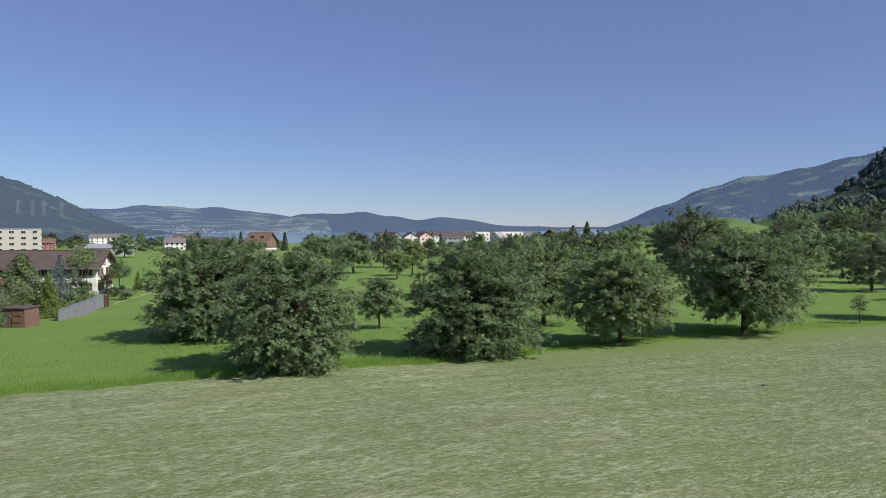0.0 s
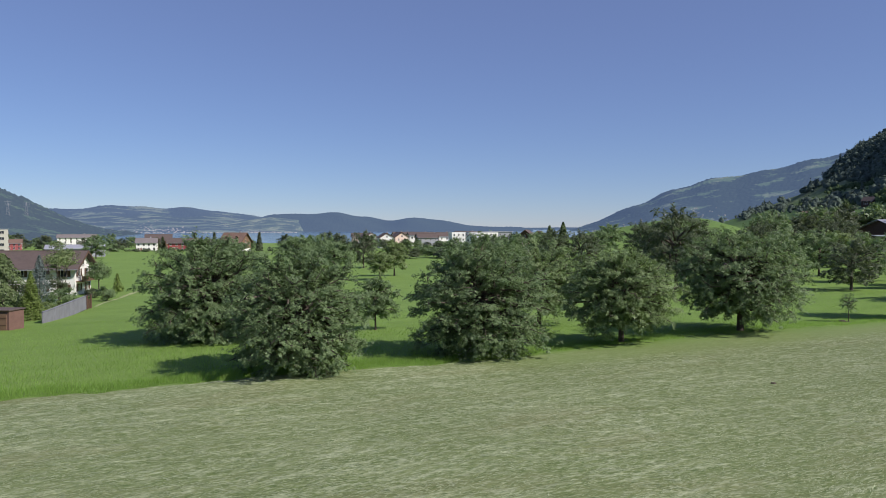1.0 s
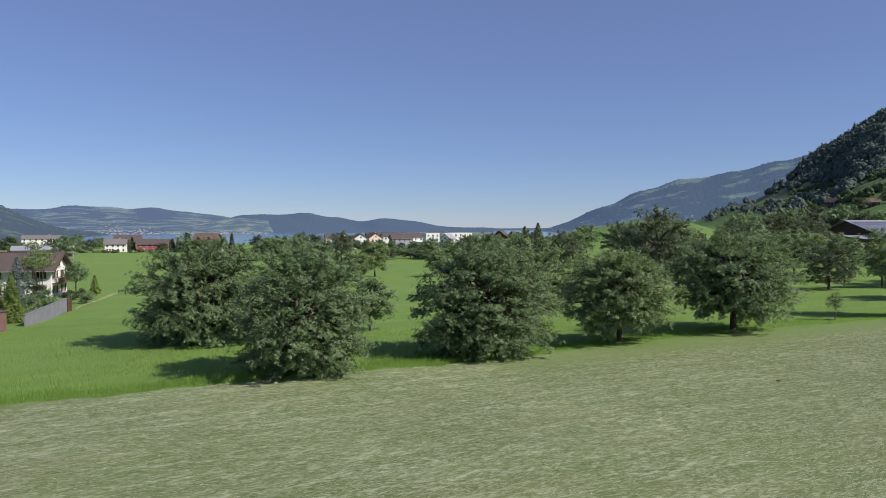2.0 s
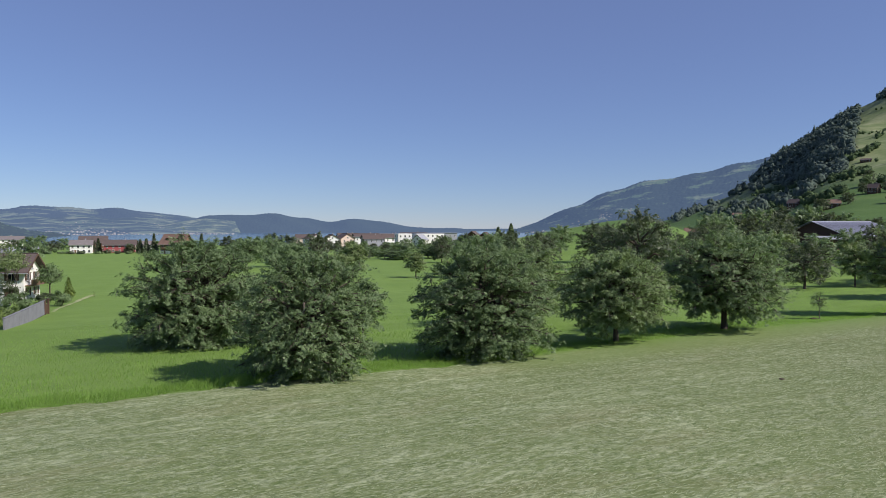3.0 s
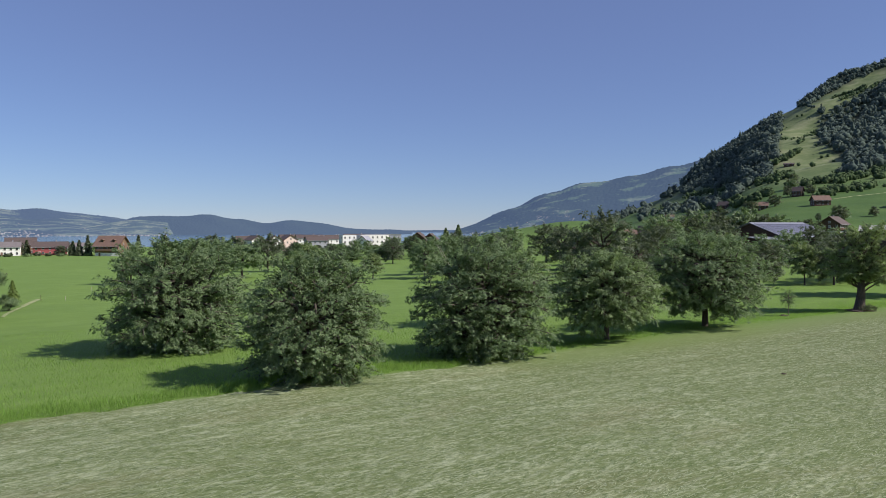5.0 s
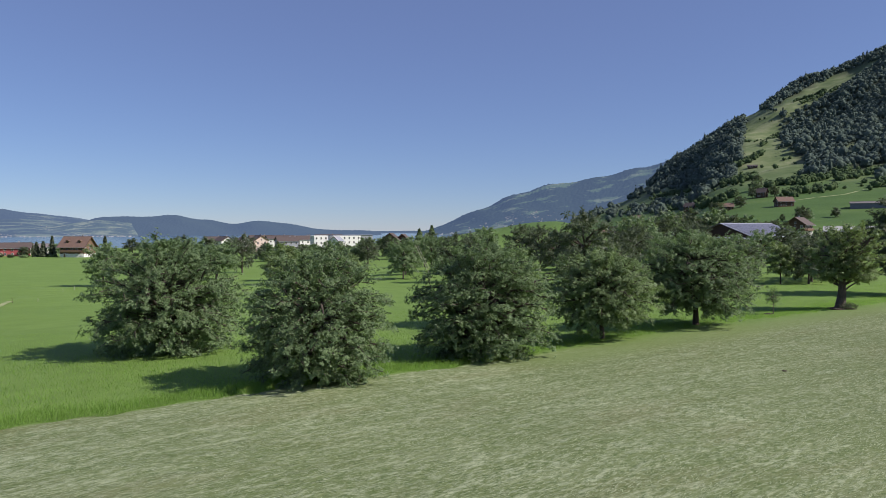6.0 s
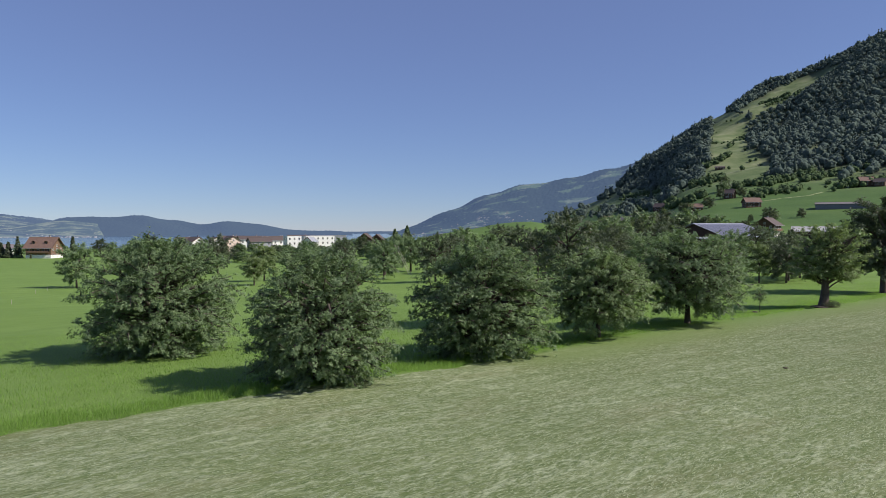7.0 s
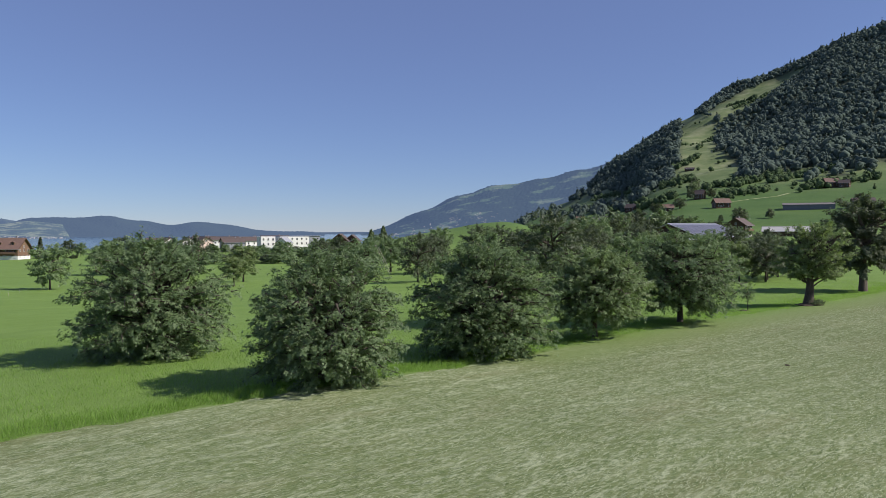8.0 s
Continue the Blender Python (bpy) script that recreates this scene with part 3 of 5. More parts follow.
def make_woods():
    rng = np.random.default_rng(11)
    n = 76000
    b = rng.uniform(20, 56, n)
    r = back_off(b) * np.sqrt(rng.uniform(420**2, 1800**2, n))
    x, y = EYE_XY[0] + r * np.sin(np.radians(b)), EYE_XY[1] + r * np.cos(np.radians(b))
    z = height(x, y)
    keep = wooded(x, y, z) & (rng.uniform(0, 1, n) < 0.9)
    idx = np.where(keep)[0][:16500]
    x, y, z = x[idx], y[idx], z[idx]
    size = 1.7 * rng.uniform(2.4, 5.4, len(idx)) * rng.uniform(0.75, 1.3, len(idx))
    con = rng.uniform(0, 1, len(idx)) < 0.06
    tall = np.where(con, size * rng.uniform(1.5, 2.1, len(idx)), size * rng.uniform(0.9, 1.35, len(idx)))
    v, f = blob_trees(rng, x, y, z - 2, size, tall, con)
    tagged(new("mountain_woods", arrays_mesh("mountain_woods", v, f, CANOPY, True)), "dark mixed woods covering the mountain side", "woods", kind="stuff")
    # orchard trees and hedges dotted over the lower meadows and clearings
    n = 2600
    b = rng.uniform(25, 56, n)
    r = back_off(b) * rng.uniform(330, 1250, n)
    x, y = EYE_XY[0] + r * np.sin(np.radians(b)), EYE_XY[1] + r * np.cos(np.radians(b))
    z = height(x, y)
    bb, el = bearing_el(x, y, z)
    clump = np.sin(el * 6.5 + b * 0.5) * np.sin(b * 1.3 + el) + rng.uniform(-0.5, 0.5, n)
    keep = (clump > 0.45) & (el > 1.8 + 0.05 * (b - 30)) & (r / back_off(b) > 420)
    hedge = np.zeros(n, bool)
    for b0, b1, e0, e1 in HEDGES:
        k = np.where(rng.uniform(0, 1, n) < 0.034)[0]
        u = rng.uniform(0, 1, len(k))
        b[k] = b0 + (b1 - b0) * u
        want = e0 + (e1 - e0) * u + rng.normal(0, 0.07, len(k))
        lo, hi = np.full(len(k), 380.0), np.full(len(k), 2300.0)
        for _ in range(16):
            m = (lo + hi) / 2
            _, at = bearing_el(EYE_XY[0] + m * np.sin(np.radians(b[k])), EYE_XY[1] + m * np.cos(np.radians(b[k])), height(EYE_XY[0] + m * np.sin(np.radians(b[k])), EYE_XY[1] + m * np.cos(np.radians(b[k]))))
            lo, hi = np.where(at < want, m, lo), np.where(at < want, hi, m)
        x[k], y[k] = EYE_XY[0] + lo * np.sin(np.radians(b[k])), EYE_XY[1] + lo * np.cos(np.radians(b[k]))
        z[k] = height(x[k], y[k])
        hedge[k] = True
    keep |= hedge
    x, y, z, hedge = x[keep], y[keep], z[keep], hedge[keep]
    size = np.where(hedge, 1.9, 1.4) * rng.uniform(1.3, 3.2, len(x))
    v, f = blob_trees(rng, x, y, z - 0.8, size, size * rng.uniform(0.9, 1.3, len(x)), rng.uniform(0, 1, len(x)) < 0.08)
    tagged(new("slope_trees", arrays_mesh("slope_trees", v, f, CANOPY_PALE, True)), "scattered fruit trees and hedges on the hill meadows", "trees", kind="stuff")


make_ground()
make_woods()


# ---- trees ----
def crown_points(rng, n_clump, per, rx, ry, z0, z1, lumps, fill, spread, lean=(0, 0), boughs=0):
    """Leaf places and outward directions: boughs round the crown, clumps round each bough, leaves in each clump."""
    n_b = boughs or max(10, int(n_clump / 12))
    i = np.arange(n_b) + 0.5
    polar = np.arccos(1 - 2 * i / n_b)
    az = math.pi * (1 + 5**0.5) * i + rng.uniform(0, 6.28)
    d = np.stack((np.cos(az) * np.sin(polar), np.sin(az) * np.sin(polar), np.cos(polar)), -1) + rng.normal(0, 0.16, (n_b, 3))
    d /= np.linalg.norm(d, axis=1)[:, None]
    half = (z1 - z0) / 2
    mean = (rx * ry * half) ** (1 / 3)
    rb = mean * rng.uniform(0.2, 0.36, n_b)
    rad = rng.uniform(1 - 2.2 * lumps, 1 + lumps, n_b) - rb / mean * 0.9
    inner = rng.uniform(0, 1, n_b) < fill * 0.6
    rad = np.where(inner, rad * rng.uniform(0.35, 0.8, n_b), rad)
    dz = np.clip(np.abs(d[:, 2]), 0, 0.995)
    taper = np.where(d[:, 2] > 0, 1 - 0.06 * dz**2, (1 - dz**3.2) ** (1 / 3.2) / np.sqrt(1 - dz**2))
    c = d * rad[:, None] * np.array([rx, ry, half])
    c[:, :2] *= np.minimum(taper, 1.6)[:, None]
    c[:, 2] += (z0 + z1) / 2
    b = rng.integers(0, n_b, n_clump)
    e = rng.normal(0, 1, (n_clump, 3)) + d[b] * 0.55 + np.array([0, 0, 0.25])
    e /= np.linalg.norm(e, axis=1)[:, None]
    q = c[b] + e * (rb[b] * rng.uniform(0.55, 1.12, n_clump))[:, None] * np.array([1.08, 1.08, 0.8])
    q[:, 0] += lean[0] * (q[:, 2] - z0) / (z1 - z0)
    q[:, 1] += lean[1] * (q[:, 2] - z0) / (z1 - z0)
    q[:, 2] = np.maximum(q[:, 2], z0 + 0.1 + 0.3 * rng.uniform(0, 1, n_clump))
    size = spread * rng.uniform(0.55, 1.25, n_clump)
    p = q[:, None] + rng.normal(0, 1, (n_clump, per, 3)) * size[:, None, None] * np.array([1, 1, 0.55])
    p[..., 2] = np.maximum(p[..., 2], 0.05)
    nrm = np.repeat(e[:, None] * 0.5 + d[b][:, None] * 0.4 + np.array([0, 0, 0.08]), per, 1)
    return q, p.reshape(-1, 3), nrm.reshape(-1, 3)


def limb_line(rng, a, b, r0, r1, n=5, sag=0.12):
    a, b = np.asarray(a, float), np.asarray(b, float)
    t = np.linspace(0, 1, n)[:, None]
    p = a + (b - a) * t
    p[1:-1] += rng.normal(0, sag * np.linalg.norm(b - a) * 0.35, (n - 2, 3))
    p[:, 2] += np.sin(t[:, 0] * math.pi) * sag * np.linalg.norm(b - a) * 0.5
    return np.concatenate((p, r0 + (r1 - r0) * t), 1)


def broadleaf(name, place, tall, wide, low, clumps, per, leaf, seed, mat, label, trunk_r=0.22, lumps=0.12, fill=0.2,
              spread=0.3, deep=None, fork=None, lean=(0, 0), limbs=7, group="orchard trees", turn=0.0):
    """A fruit tree: tapered trunk, limbs and a crown of single leaves."""
    rng = np.random.default_rng(seed)
    x, y = place
    th = thing(name, pose(x, y, float(height(x, y)) - 0.05, 0, 0, turn), label, "tree", group)
    fork = fork or max(0.9, low + 0.6)
    deep = deep or wide
    c, p, nrm = crown_points(rng, clumps, per, wide / 2 - spread, deep / 2 - spread, low, tall, lumps, fill, spread, lean)
    top = np.array([lean[0] * 0.1, lean[1] * 0.1, fork])
    flare = [(0, 0, -0.15, trunk_r * 1.7), (0.02, 0, 0.12, trunk_r * 1.3), (top[0] * 0.4, top[1] * 0.4, fork * 0.4, trunk_r), (*top, trunk_r * 0.9)]
    v, f = tubes([flare], 10)
    part("trunk", arrays_mesh("trunk", v, f, BARK, True), BARK, th)
    for i in range(limbs):
        lines = []
        a = i * 2.4 + rng.uniform(-0.3, 0.3)
        h = low + (tall - low) * rng.uniform(0.35, 0.8)
        e = np.array([lean[0] * 0.5 + math.cos(a) * wide * 0.32, lean[1] * 0.5 + math.sin(a) * deep * 0.32, max(h, fork + 0.5)])
        lines.append(limb_line(rng, top - (0, 0, 0.1), e, trunk_r * 0.55, 0.045))
        for _ in range(4):
            q = c[rng.integers(len(c))]
            if np.linalg.norm(q - e) < wide * 0.5:
                lines.append(limb_line(rng, lines[-1][2][:3] if len(lines[-1]) else e, q, trunk_r * 0.16, 0.015, 4))
        v, f = tubes(lines, 6)
        part("limb", arrays_mesh("limb", v, f, BARK, True), BARK, th)
    v, f = leaves(rng, p, nrm, np.full(len(p), leaf))
    part("crown", arrays_mesh("crown", v, f, mat), mat, th)
    return th


def grown_crown(rng, tall, wide, deep, low, boughs, twigs, rosettes, per, leaf, lean=(0, 0), start=0.12, lumps=0.11, droop=0.2):
    """A crown grown outwards: boughs from the trunk, side twigs fanned along each, drooping rosettes of leaves along each twig.
    Returns leaf triangles and the wood's polylines, bough by bough."""
    i = np.arange(boughs) + 0.5
    s = 1 - 2 * i / boughs
    az = math.pi * (1 + 5**0.5) * i + rng.uniform(0, 6.28)
    s = np.clip(s + rng.normal(0, 0.07, boughs), -0.93, 0.985)
    ring = np.sqrt(1 - s * s)
    ring = np.where(s < 0, (1 - np.abs(s) ** 3.0) ** (1 / 3.0), ring)
    d = np.stack((np.cos(az) * ring, np.sin(az) * ring, s), -1)
    half, mid = (tall - low) / 2, (tall + low) / 2
    ph = rng.uniform(0, 6.28, 4)
    lump = 1 + lumps * (np.sin(az * 2 + ph[0] + s * 2.2) * 0.6 + np.sin(az * 5 + ph[1] - s * 4) * 0.55) + rng.normal(0, lumps * 0.42, boughs)
    tip = d * np.clip(lump, 0.66, 1.13)[:, None] * np.array([wide / 2 * 0.88, deep / 2 * 0.88, half * 0.93])
    tip[:, 2] = np.clip(tip[:, 2] + mid, max(low, 0.1) + 0.15, tall * 1.03)
    grow = np.clip((tip[:, 2] - low) / (tall - low), 0, 1)
    tip[:, 0] += lean[0] * (0.4 + 0.6 * grow)
    tip[:, 1] += lean[1] * (0.4 + 0.6 * grow)
    root = np.stack((lean[0] * 0.3 + rng.normal(0, 0.1, boughs), lean[1] * 0.3 + rng.normal(0, 0.1, boughs),
                     low + (tall - low) * (start + grow * 0.5)), -1)
    # boughs arch over: above the straight line half way, hanging at the tip where they spread low
    u = np.linspace(0, 1, 7)
    reach = np.linalg.norm(tip - root, axis=1)
    arch = reach * (0.16 - 0.08 * grow)
    path = root[:, None] + (tip - root)[:, None] * u[None, :, None]
    path[..., 2] += arch[:, None] * np.sin(u * math.pi)[None] ** 0.8
    path[:, 1:-1] += rng.normal(0, 0.045, (boughs, 5, 3)) * reach[:, None, None]
    path[..., 2] = np.maximum(path[..., 2], 0.25)
    nt = boughs * twigs
    bi = np.repeat(np.arange(boughs), twigs)
    ut = 0.34 + 0.66 * np.tile((np.arange(twigs) + 0.5) / twigs, boughs) + rng.normal(0, 0.03, nt)
    ut = np.clip(ut, 0.2, 0.995)
    k = np.minimum((ut * 6).astype(int), 5)
    f = (ut * 6 - k)[:, None]
    base = path[bi, k] * (1 - f) + path[bi, k + 1] * f
    along = path[bi, k + 1] - path[bi, k]
    along /= np.linalg.norm(along, axis=1)[:, None] + 1e-9
    side = np.cross(along, np.array([0, 0, 1.0])) + rng.normal(0, 0.05, (nt, 3))
    side /= np.linalg.norm(side, axis=1)[:, None] + 1e-9
    up = np.cross(side, along)
    turn = np.tile(np.where(np.arange(twigs) % 2, 1.0, -1.0), boughs) * rng.uniform(0.45, 1.15, nt)
    lift = rng.normal(0.12, 0.38, nt) + 0.55 * (grow[bi] > 0.72)
    way = along * np.cos(turn)[:, None] + side * np.sin(turn)[:, None] + up * lift[:, None]
    way /= np.linalg.norm(way, axis=1)[:, None]
    length = np.clip(reach[bi] * (0.42 - 0.24 * ut), 0.35, 1.4) * rng.uniform(0.7, 1.25, nt)
    ur = (np.arange(rosettes)[None] + rng.uniform(0.2, 1.0, (nt, rosettes))) / rosettes
    c = base[:, None] + way[:, None] * (length[:, None] * ur)[..., None]
    c[..., 2] -= droop * length[:, None] * ur**2 * (1.1 - grow[bi])[:, None]
    c += rng.normal(0, 0.13, c.shape)
    c[..., 2] = np.maximum(c[..., 2], 0.12)
    axis = np.repeat((way * 0.5 + up * 0.45 + np.array([0, 0, 0.35]))[:, None], rosettes, 1) + rng.normal(0, 0.3, c.shape)
    c, axis = c.reshape(-1, 3), axis.reshape(-1, 3)
    axis /= np.linalg.norm(axis, axis=1)[:, None] + 1e-9
    n = len(c)
    e1 = np.cross(axis, rng.normal(0, 1, (n, 3)))
    e1 /= np.linalg.norm(e1, axis=1)[:, None] + 1e-9
    e2 = np.cross(axis, e1)
    al = np.arange(per)[None] * 6.2832 / per + rng.normal(0, 0.3, (n, per))
    L = e1[:, None] * np.cos(al)[..., None] + e2[:, None] * np.sin(al)[..., None] + axis[:, None] * rng.normal(0.15, 0.3, (n, per, 1))
    L[..., 2] -= rng.uniform(0.1, 0.75, (n, per))
    L /= np.linalg.norm(L, axis=-1)[..., None]
    W = np.cross(L, axis[:, None] + rng.normal(0, 0.25, L.shape))
    W /= np.linalg.norm(W, axis=-1)[..., None] + 1e-9
    N = np.cross(W, L)
    size = leaf * rng.uniform(0.65, 1.3, (n, per, 1))
    o = c[:, None] + L * size * 0.25
    v = np.stack((o, o + L * size * 0.9 + W * size * 0.46 - N * size * 0.1, o + L * size * 1.9 - N * size * 0.28, o + L * size * 0.9 - W * size * 0.46 - N * size * 0.1), 2)
    q = np.arange(n * per)[:, None] * 4
    faces = np.concatenate((q + np.array([[0, 1, 2]]), q + np.array([[0, 2, 3]])), 1).reshape(-1, 3)
    wood = []
    for j in range(boughs):
        r0 = 0.022 * reach[j] + 0.02
        lines = [np.concatenate((path[j], np.linspace(r0, 0.012, 7)[:, None]), 1)]
        for m in range(j * twigs, (j + 1) * twigs, 3):
            end = base[m] + way[m] * length[m] * 0.7
            lines.append(np.array([(*base[m], r0 * 0.4), (*end, 0.008)]))
        wood.append(lines)
    return v.reshape(-1, 3), faces, wood


def cherry(name, place, tall, wide, low, seed, label, mat, boughs=84, twigs=13, rosettes=8, per=7, leaf=0.115, trunk_r=0.2, fork=None,
           lean=(0, 0), deep=None, group="cherry trees along the field edge", turn=0.0, bough_r=1.0, start=0.12, lumps=0.11):
    """A fruit tree with trunk, boughs and a crown of leaf rosettes."""
    rng = np.random.default_rng(seed)
    x, y = place
    th = thing(name, pose(x, y, float(height(x, y)) - 0.05, 0, 0, turn), label, "tree", group)
    v, f, wood = grown_crown(rng, tall, wide, deep or wide, low, boughs, twigs, rosettes, per, leaf, lean, start, lumps)
    fork = fork or low + (tall - low) * 0.3
    top = low + (tall - low) * (start + 0.45)
    stem = [(0, 0, -0.15, trunk_r * 1.8), (0.02, 0, 0.14, trunk_r * 1.3), (lean[0] * 0.12, lean[1] * 0.12, fork * 0.5, trunk_r), (lean[0] * 0.25, lean[1] * 0.25, fork, trunk_r * 0.85),
            (lean[0] * 0.3, lean[1] * 0.3, top, trunk_r * 0.4)]
    tv, tf = tubes([stem], 10)
    part("trunk", arrays_mesh("trunk", tv, tf, BARK, True), BARK, th)
    thick = sorted(range(len(wood)), key=lambda j: -wood[j][0][0][3])
    for j in thick[:9]:
        wood[j][0][:, 3] *= 1.5 * bough_r
        tv, tf = tubes(wood[j] if leaf < 0.15 else wood[j][:1], 6)
        part("limb", arrays_mesh("limb", tv, tf, BARK, True), BARK, th)
    if leaf < 0.15:
        tv, tf = tubes([line for j in thick[9:] for line in wood[j]], 4)
        part("inner_wood", arrays_mesh("inner_wood", tv, tf, BARK, True), BARK, th)
    part("crown", arrays_mesh("crown", v, f, mat), mat, th)
    return th


cherry("cherry_tree", (-11.4, 51.6), 8.9, 11.2, -0.7, 1, "dense dark green cherry tree at the mown field's edge", LEAF, 120, 14, 9, 8, 0.082, lean=(0.5, 0))
cherry("cherry_tree", (-22.6, 70.3), 10.2, 14.4, -0.9, 2, "broad dark cherry tree standing in the tall meadow grass", LEAF, 130, 14, 9, 7, 0.1)
cherry("cherry_tree", (2.3, 57.6), 9.4, 12.0, -0.7, 4, "dense rounded cherry tree at the mown field's edge", LEAF, 122, 14, 9, 8, 0.086, lean=(0.5, 0))
cherry("cherry_tree", (15.5, 62.2), 8.2, 10.6, 0.9, 5, "lighter green cherry tree with a short bare trunk", LEAF_SOFT, 104, 13, 9, 7, 0.092)
cherry("cherry_tree", (28.1, 66.4), 9.4, 13.0, 0.8, 6, "dark cherry tree with hanging outer branches and bare trunk", LEAF, 116, 14, 9, 7, 0.094, trunk_r=0.26)
cherry("cherry_tree", (11.0, 78.0), 9.2, 10.7, 0.8, 7, "pale green cherry tree behind the edge row", LEAF_SOFT, 70, 12, 7, 6, 0.12)
cherry("old_cherry_tree", (53.4, 74.3), 10.6, 8.6, 3.3, 8, "old cherry tree with thick forked trunk", LEAF_PALE, 54, 11, 7, 6, 0.135, trunk_r=0.55, fork=2.1, bough_r=3.0, start=-0.17, lumps=0.26, lean=(0.9, 0), group="orchard trees")
cherry("tall_dark_tree", (77.3, 86.9), 14.6, 12.0, 2.6, 9, "tall dark broadleaf tree at the field corner", LEAF_DARK, boughs=64, twigs=12, rosettes=7, per=6, leaf=0.19, trunk_r=0.5, bough_r=1.5, lumps=0.2, group="orchard trees")
cherry("young_cherry_tree", (-6.9, 77.0), 5.9, 5.6, 1.0, 10, "young cherry tree with thin trunk in the meadow", LEAF, boughs=34, twigs=8, rosettes=5, per=6, leaf=0.13, trunk_r=0.09, lumps=0.22, group="orchard trees")
cherry("sapling", (42.6, 72.8), 2.9, 1.9, 1.3, 11, "slender newly planted sapling at the field edge", LEAF, 12, 5, 3, 5, 0.085, trunk_r=0.04, lumps=0.2, group="orchard trees")

# trees further back, grown once in four forms and repeated
FORMS = [
    cherry("orchard_tree", (127.0, 172.0), 10.0, 10.6, 0.9, 21, "dark rounded orchard tree in the meadow", LEAF_DARK, 42, 8, 4, 5, 0.215, group="orchard trees"),
    cherry("orchard_tree", (23.6, 191.0), 10.0, 10.8, 0.9, 22, "rounded green orchard tree in the meadow", LEAF, 40, 8, 4, 5, 0.25, group="orchard trees", lumps=0.2),
    cherry("orchard_tree", (-25.4, 202.0), 9.4, 14.0, 1.9, 23, "umbrella-shaped orchard tree with flat wide crown", LEAF, 46, 9, 5, 5, 0.25, group="orchard trees", lumps=0.24, trunk_r=0.3),
    cherry("orchard_tree", (78.0, 114.0), 8.0, 5.8, 1.4, 24, "slim pale green orchard tree with thin trunk", LEAF_PALE, 36, 8, 4, 5, 0.18, group="orchard trees", lumps=0.24, trunk_r=0.12),
    cherry("orchard_tree", (30.0, 305.0), 10.0, 10.5, 0.9, 25, "green orchard tree far across the meadow", LEAF, 30, 6, 3, 4, 0.45, group="orchard trees", lumps=0.22),
    cherry("orchard_tree", (44.0, 333.0), 9.6, 10.5, 0.9, 26, "dark orchard tree far across the meadow", LEAF_DARK, 30, 6, 3, 4, 0.45, group="orchard trees", lumps=0.22),
]
# form, x, y, scale across, scale up, turn
ORCHARD = []
# the meadow before the village
ORCHARD += [
    (3, -11, 171, 1.2, 0.9, 10), (3, -8, 186, 1.5, 1.2, 80), (0, -19.5, 236, 0.95, 1.25, 130), (2, -44, 250, 1.0, 1.15, 20), (1, -36, 262, 1.1, 1.1, 70),
    (3, 8, 183, 1.05, 0.85, 150), (1, 15, 315, 0.8, 0.9, 45), (0, 25, 267, 0.95, 1.0, 200), (1, 20, 176, 0.85, 0.95, 250), (1, -50.2, 186.4, 0.95, 1.02, 33),
    (0, 27.7, 157, 0.9, 1.1, 77), (2, 34, 204, 0.9, 1.1, 99), (1, -149, 334, 1.15, 1.1, 70), (0, -96, 520, 1.3, 1.0, 0), (0, -60, 480, 1.5, 1.2, 90),
]
ORCHARD += [
    (1, -30, 430, 1.1, 1.0, 30), (0, -34, 300, 1.2, 1.15, 200), (1, -52, 330, 1.2, 1.1, 10),
]
# behind the row of cherries
ORCHARD += [
    (0, 87.5, 117, 0.95, 0.92, 40), (0, 42, 120.6, 1.28, 1.48, 15), (0, 54, 160, 1.2, 1.15, 15), (0, 68, 113, 0.98, 0.84, 99), (1, 66, 172, 1.25, 1.25, 300),
    (0, 41, 186, 1.1, 1.1, 10), (1, 38, 230, 1.0, 1.05, 60), (0, 47, 262, 1.1, 1.1, 180), (1, 60, 245, 1.1, 1.0, 5), (2, 72, 270, 1.0, 1.1, 140),
    (1, 78, 205, 1.1, 1.1, 110), (0, 92, 190, 1.2, 1.25, 200), (1, 84, 150, 1.0, 1.0, 31), (0, 94, 121, 0.85, 0.85, 10), (1, 82, 130, 0.9, 0.9, 70),
]
ORCHARD += [
    (0, 82.6, 112.2, 0.85, 0.85, 140), (0, 62, 190, 1.3, 1.3, 12), (1, 72, 186, 1.3, 1.25, 130), (0, 84, 178, 1.25, 1.2, 210), (0, 60, 142, 1.0, 1.0, 300),
    (1, 73, 144, 1.05, 1.0, 30), (0, 70, 225, 1.4, 1.3, 5),
]
# towards the hill
ORCHARD += [
    (1, 117, 168, 0.9, 0.9, 33), (1, 136, 179, 0.9, 0.9, 170), (0, 133, 226, 1.4, 1.3, 50), (1, 101, 205, 1.3, 1.5, 20), (0, 112, 222, 1.2, 1.3, 66),
    (3, 104, 176, 1.6, 1.2, 12), (0, 118, 150, 1.0, 0.95, 100), (1, 104, 132, 0.8, 0.8, 45), (0, 128, 214, 1.2, 1.2, 290), (0, 138, 236, 1.2, 1.15, 8),
    (1, 144, 288, 1.0, 1.3, 240), (0, 130, 262, 1.3, 1.5, 300), (0, 147, 246, 1.2, 1.2, 222), (0, 146, 262, 1.4, 1.5, 10), (0, 138, 257, 1.3, 1.4, 40),
]
ORCHARD += [
    (1, 99, 200, 1.4, 1.4, 77), (1, 116, 240, 1.3, 1.3, 95),
]
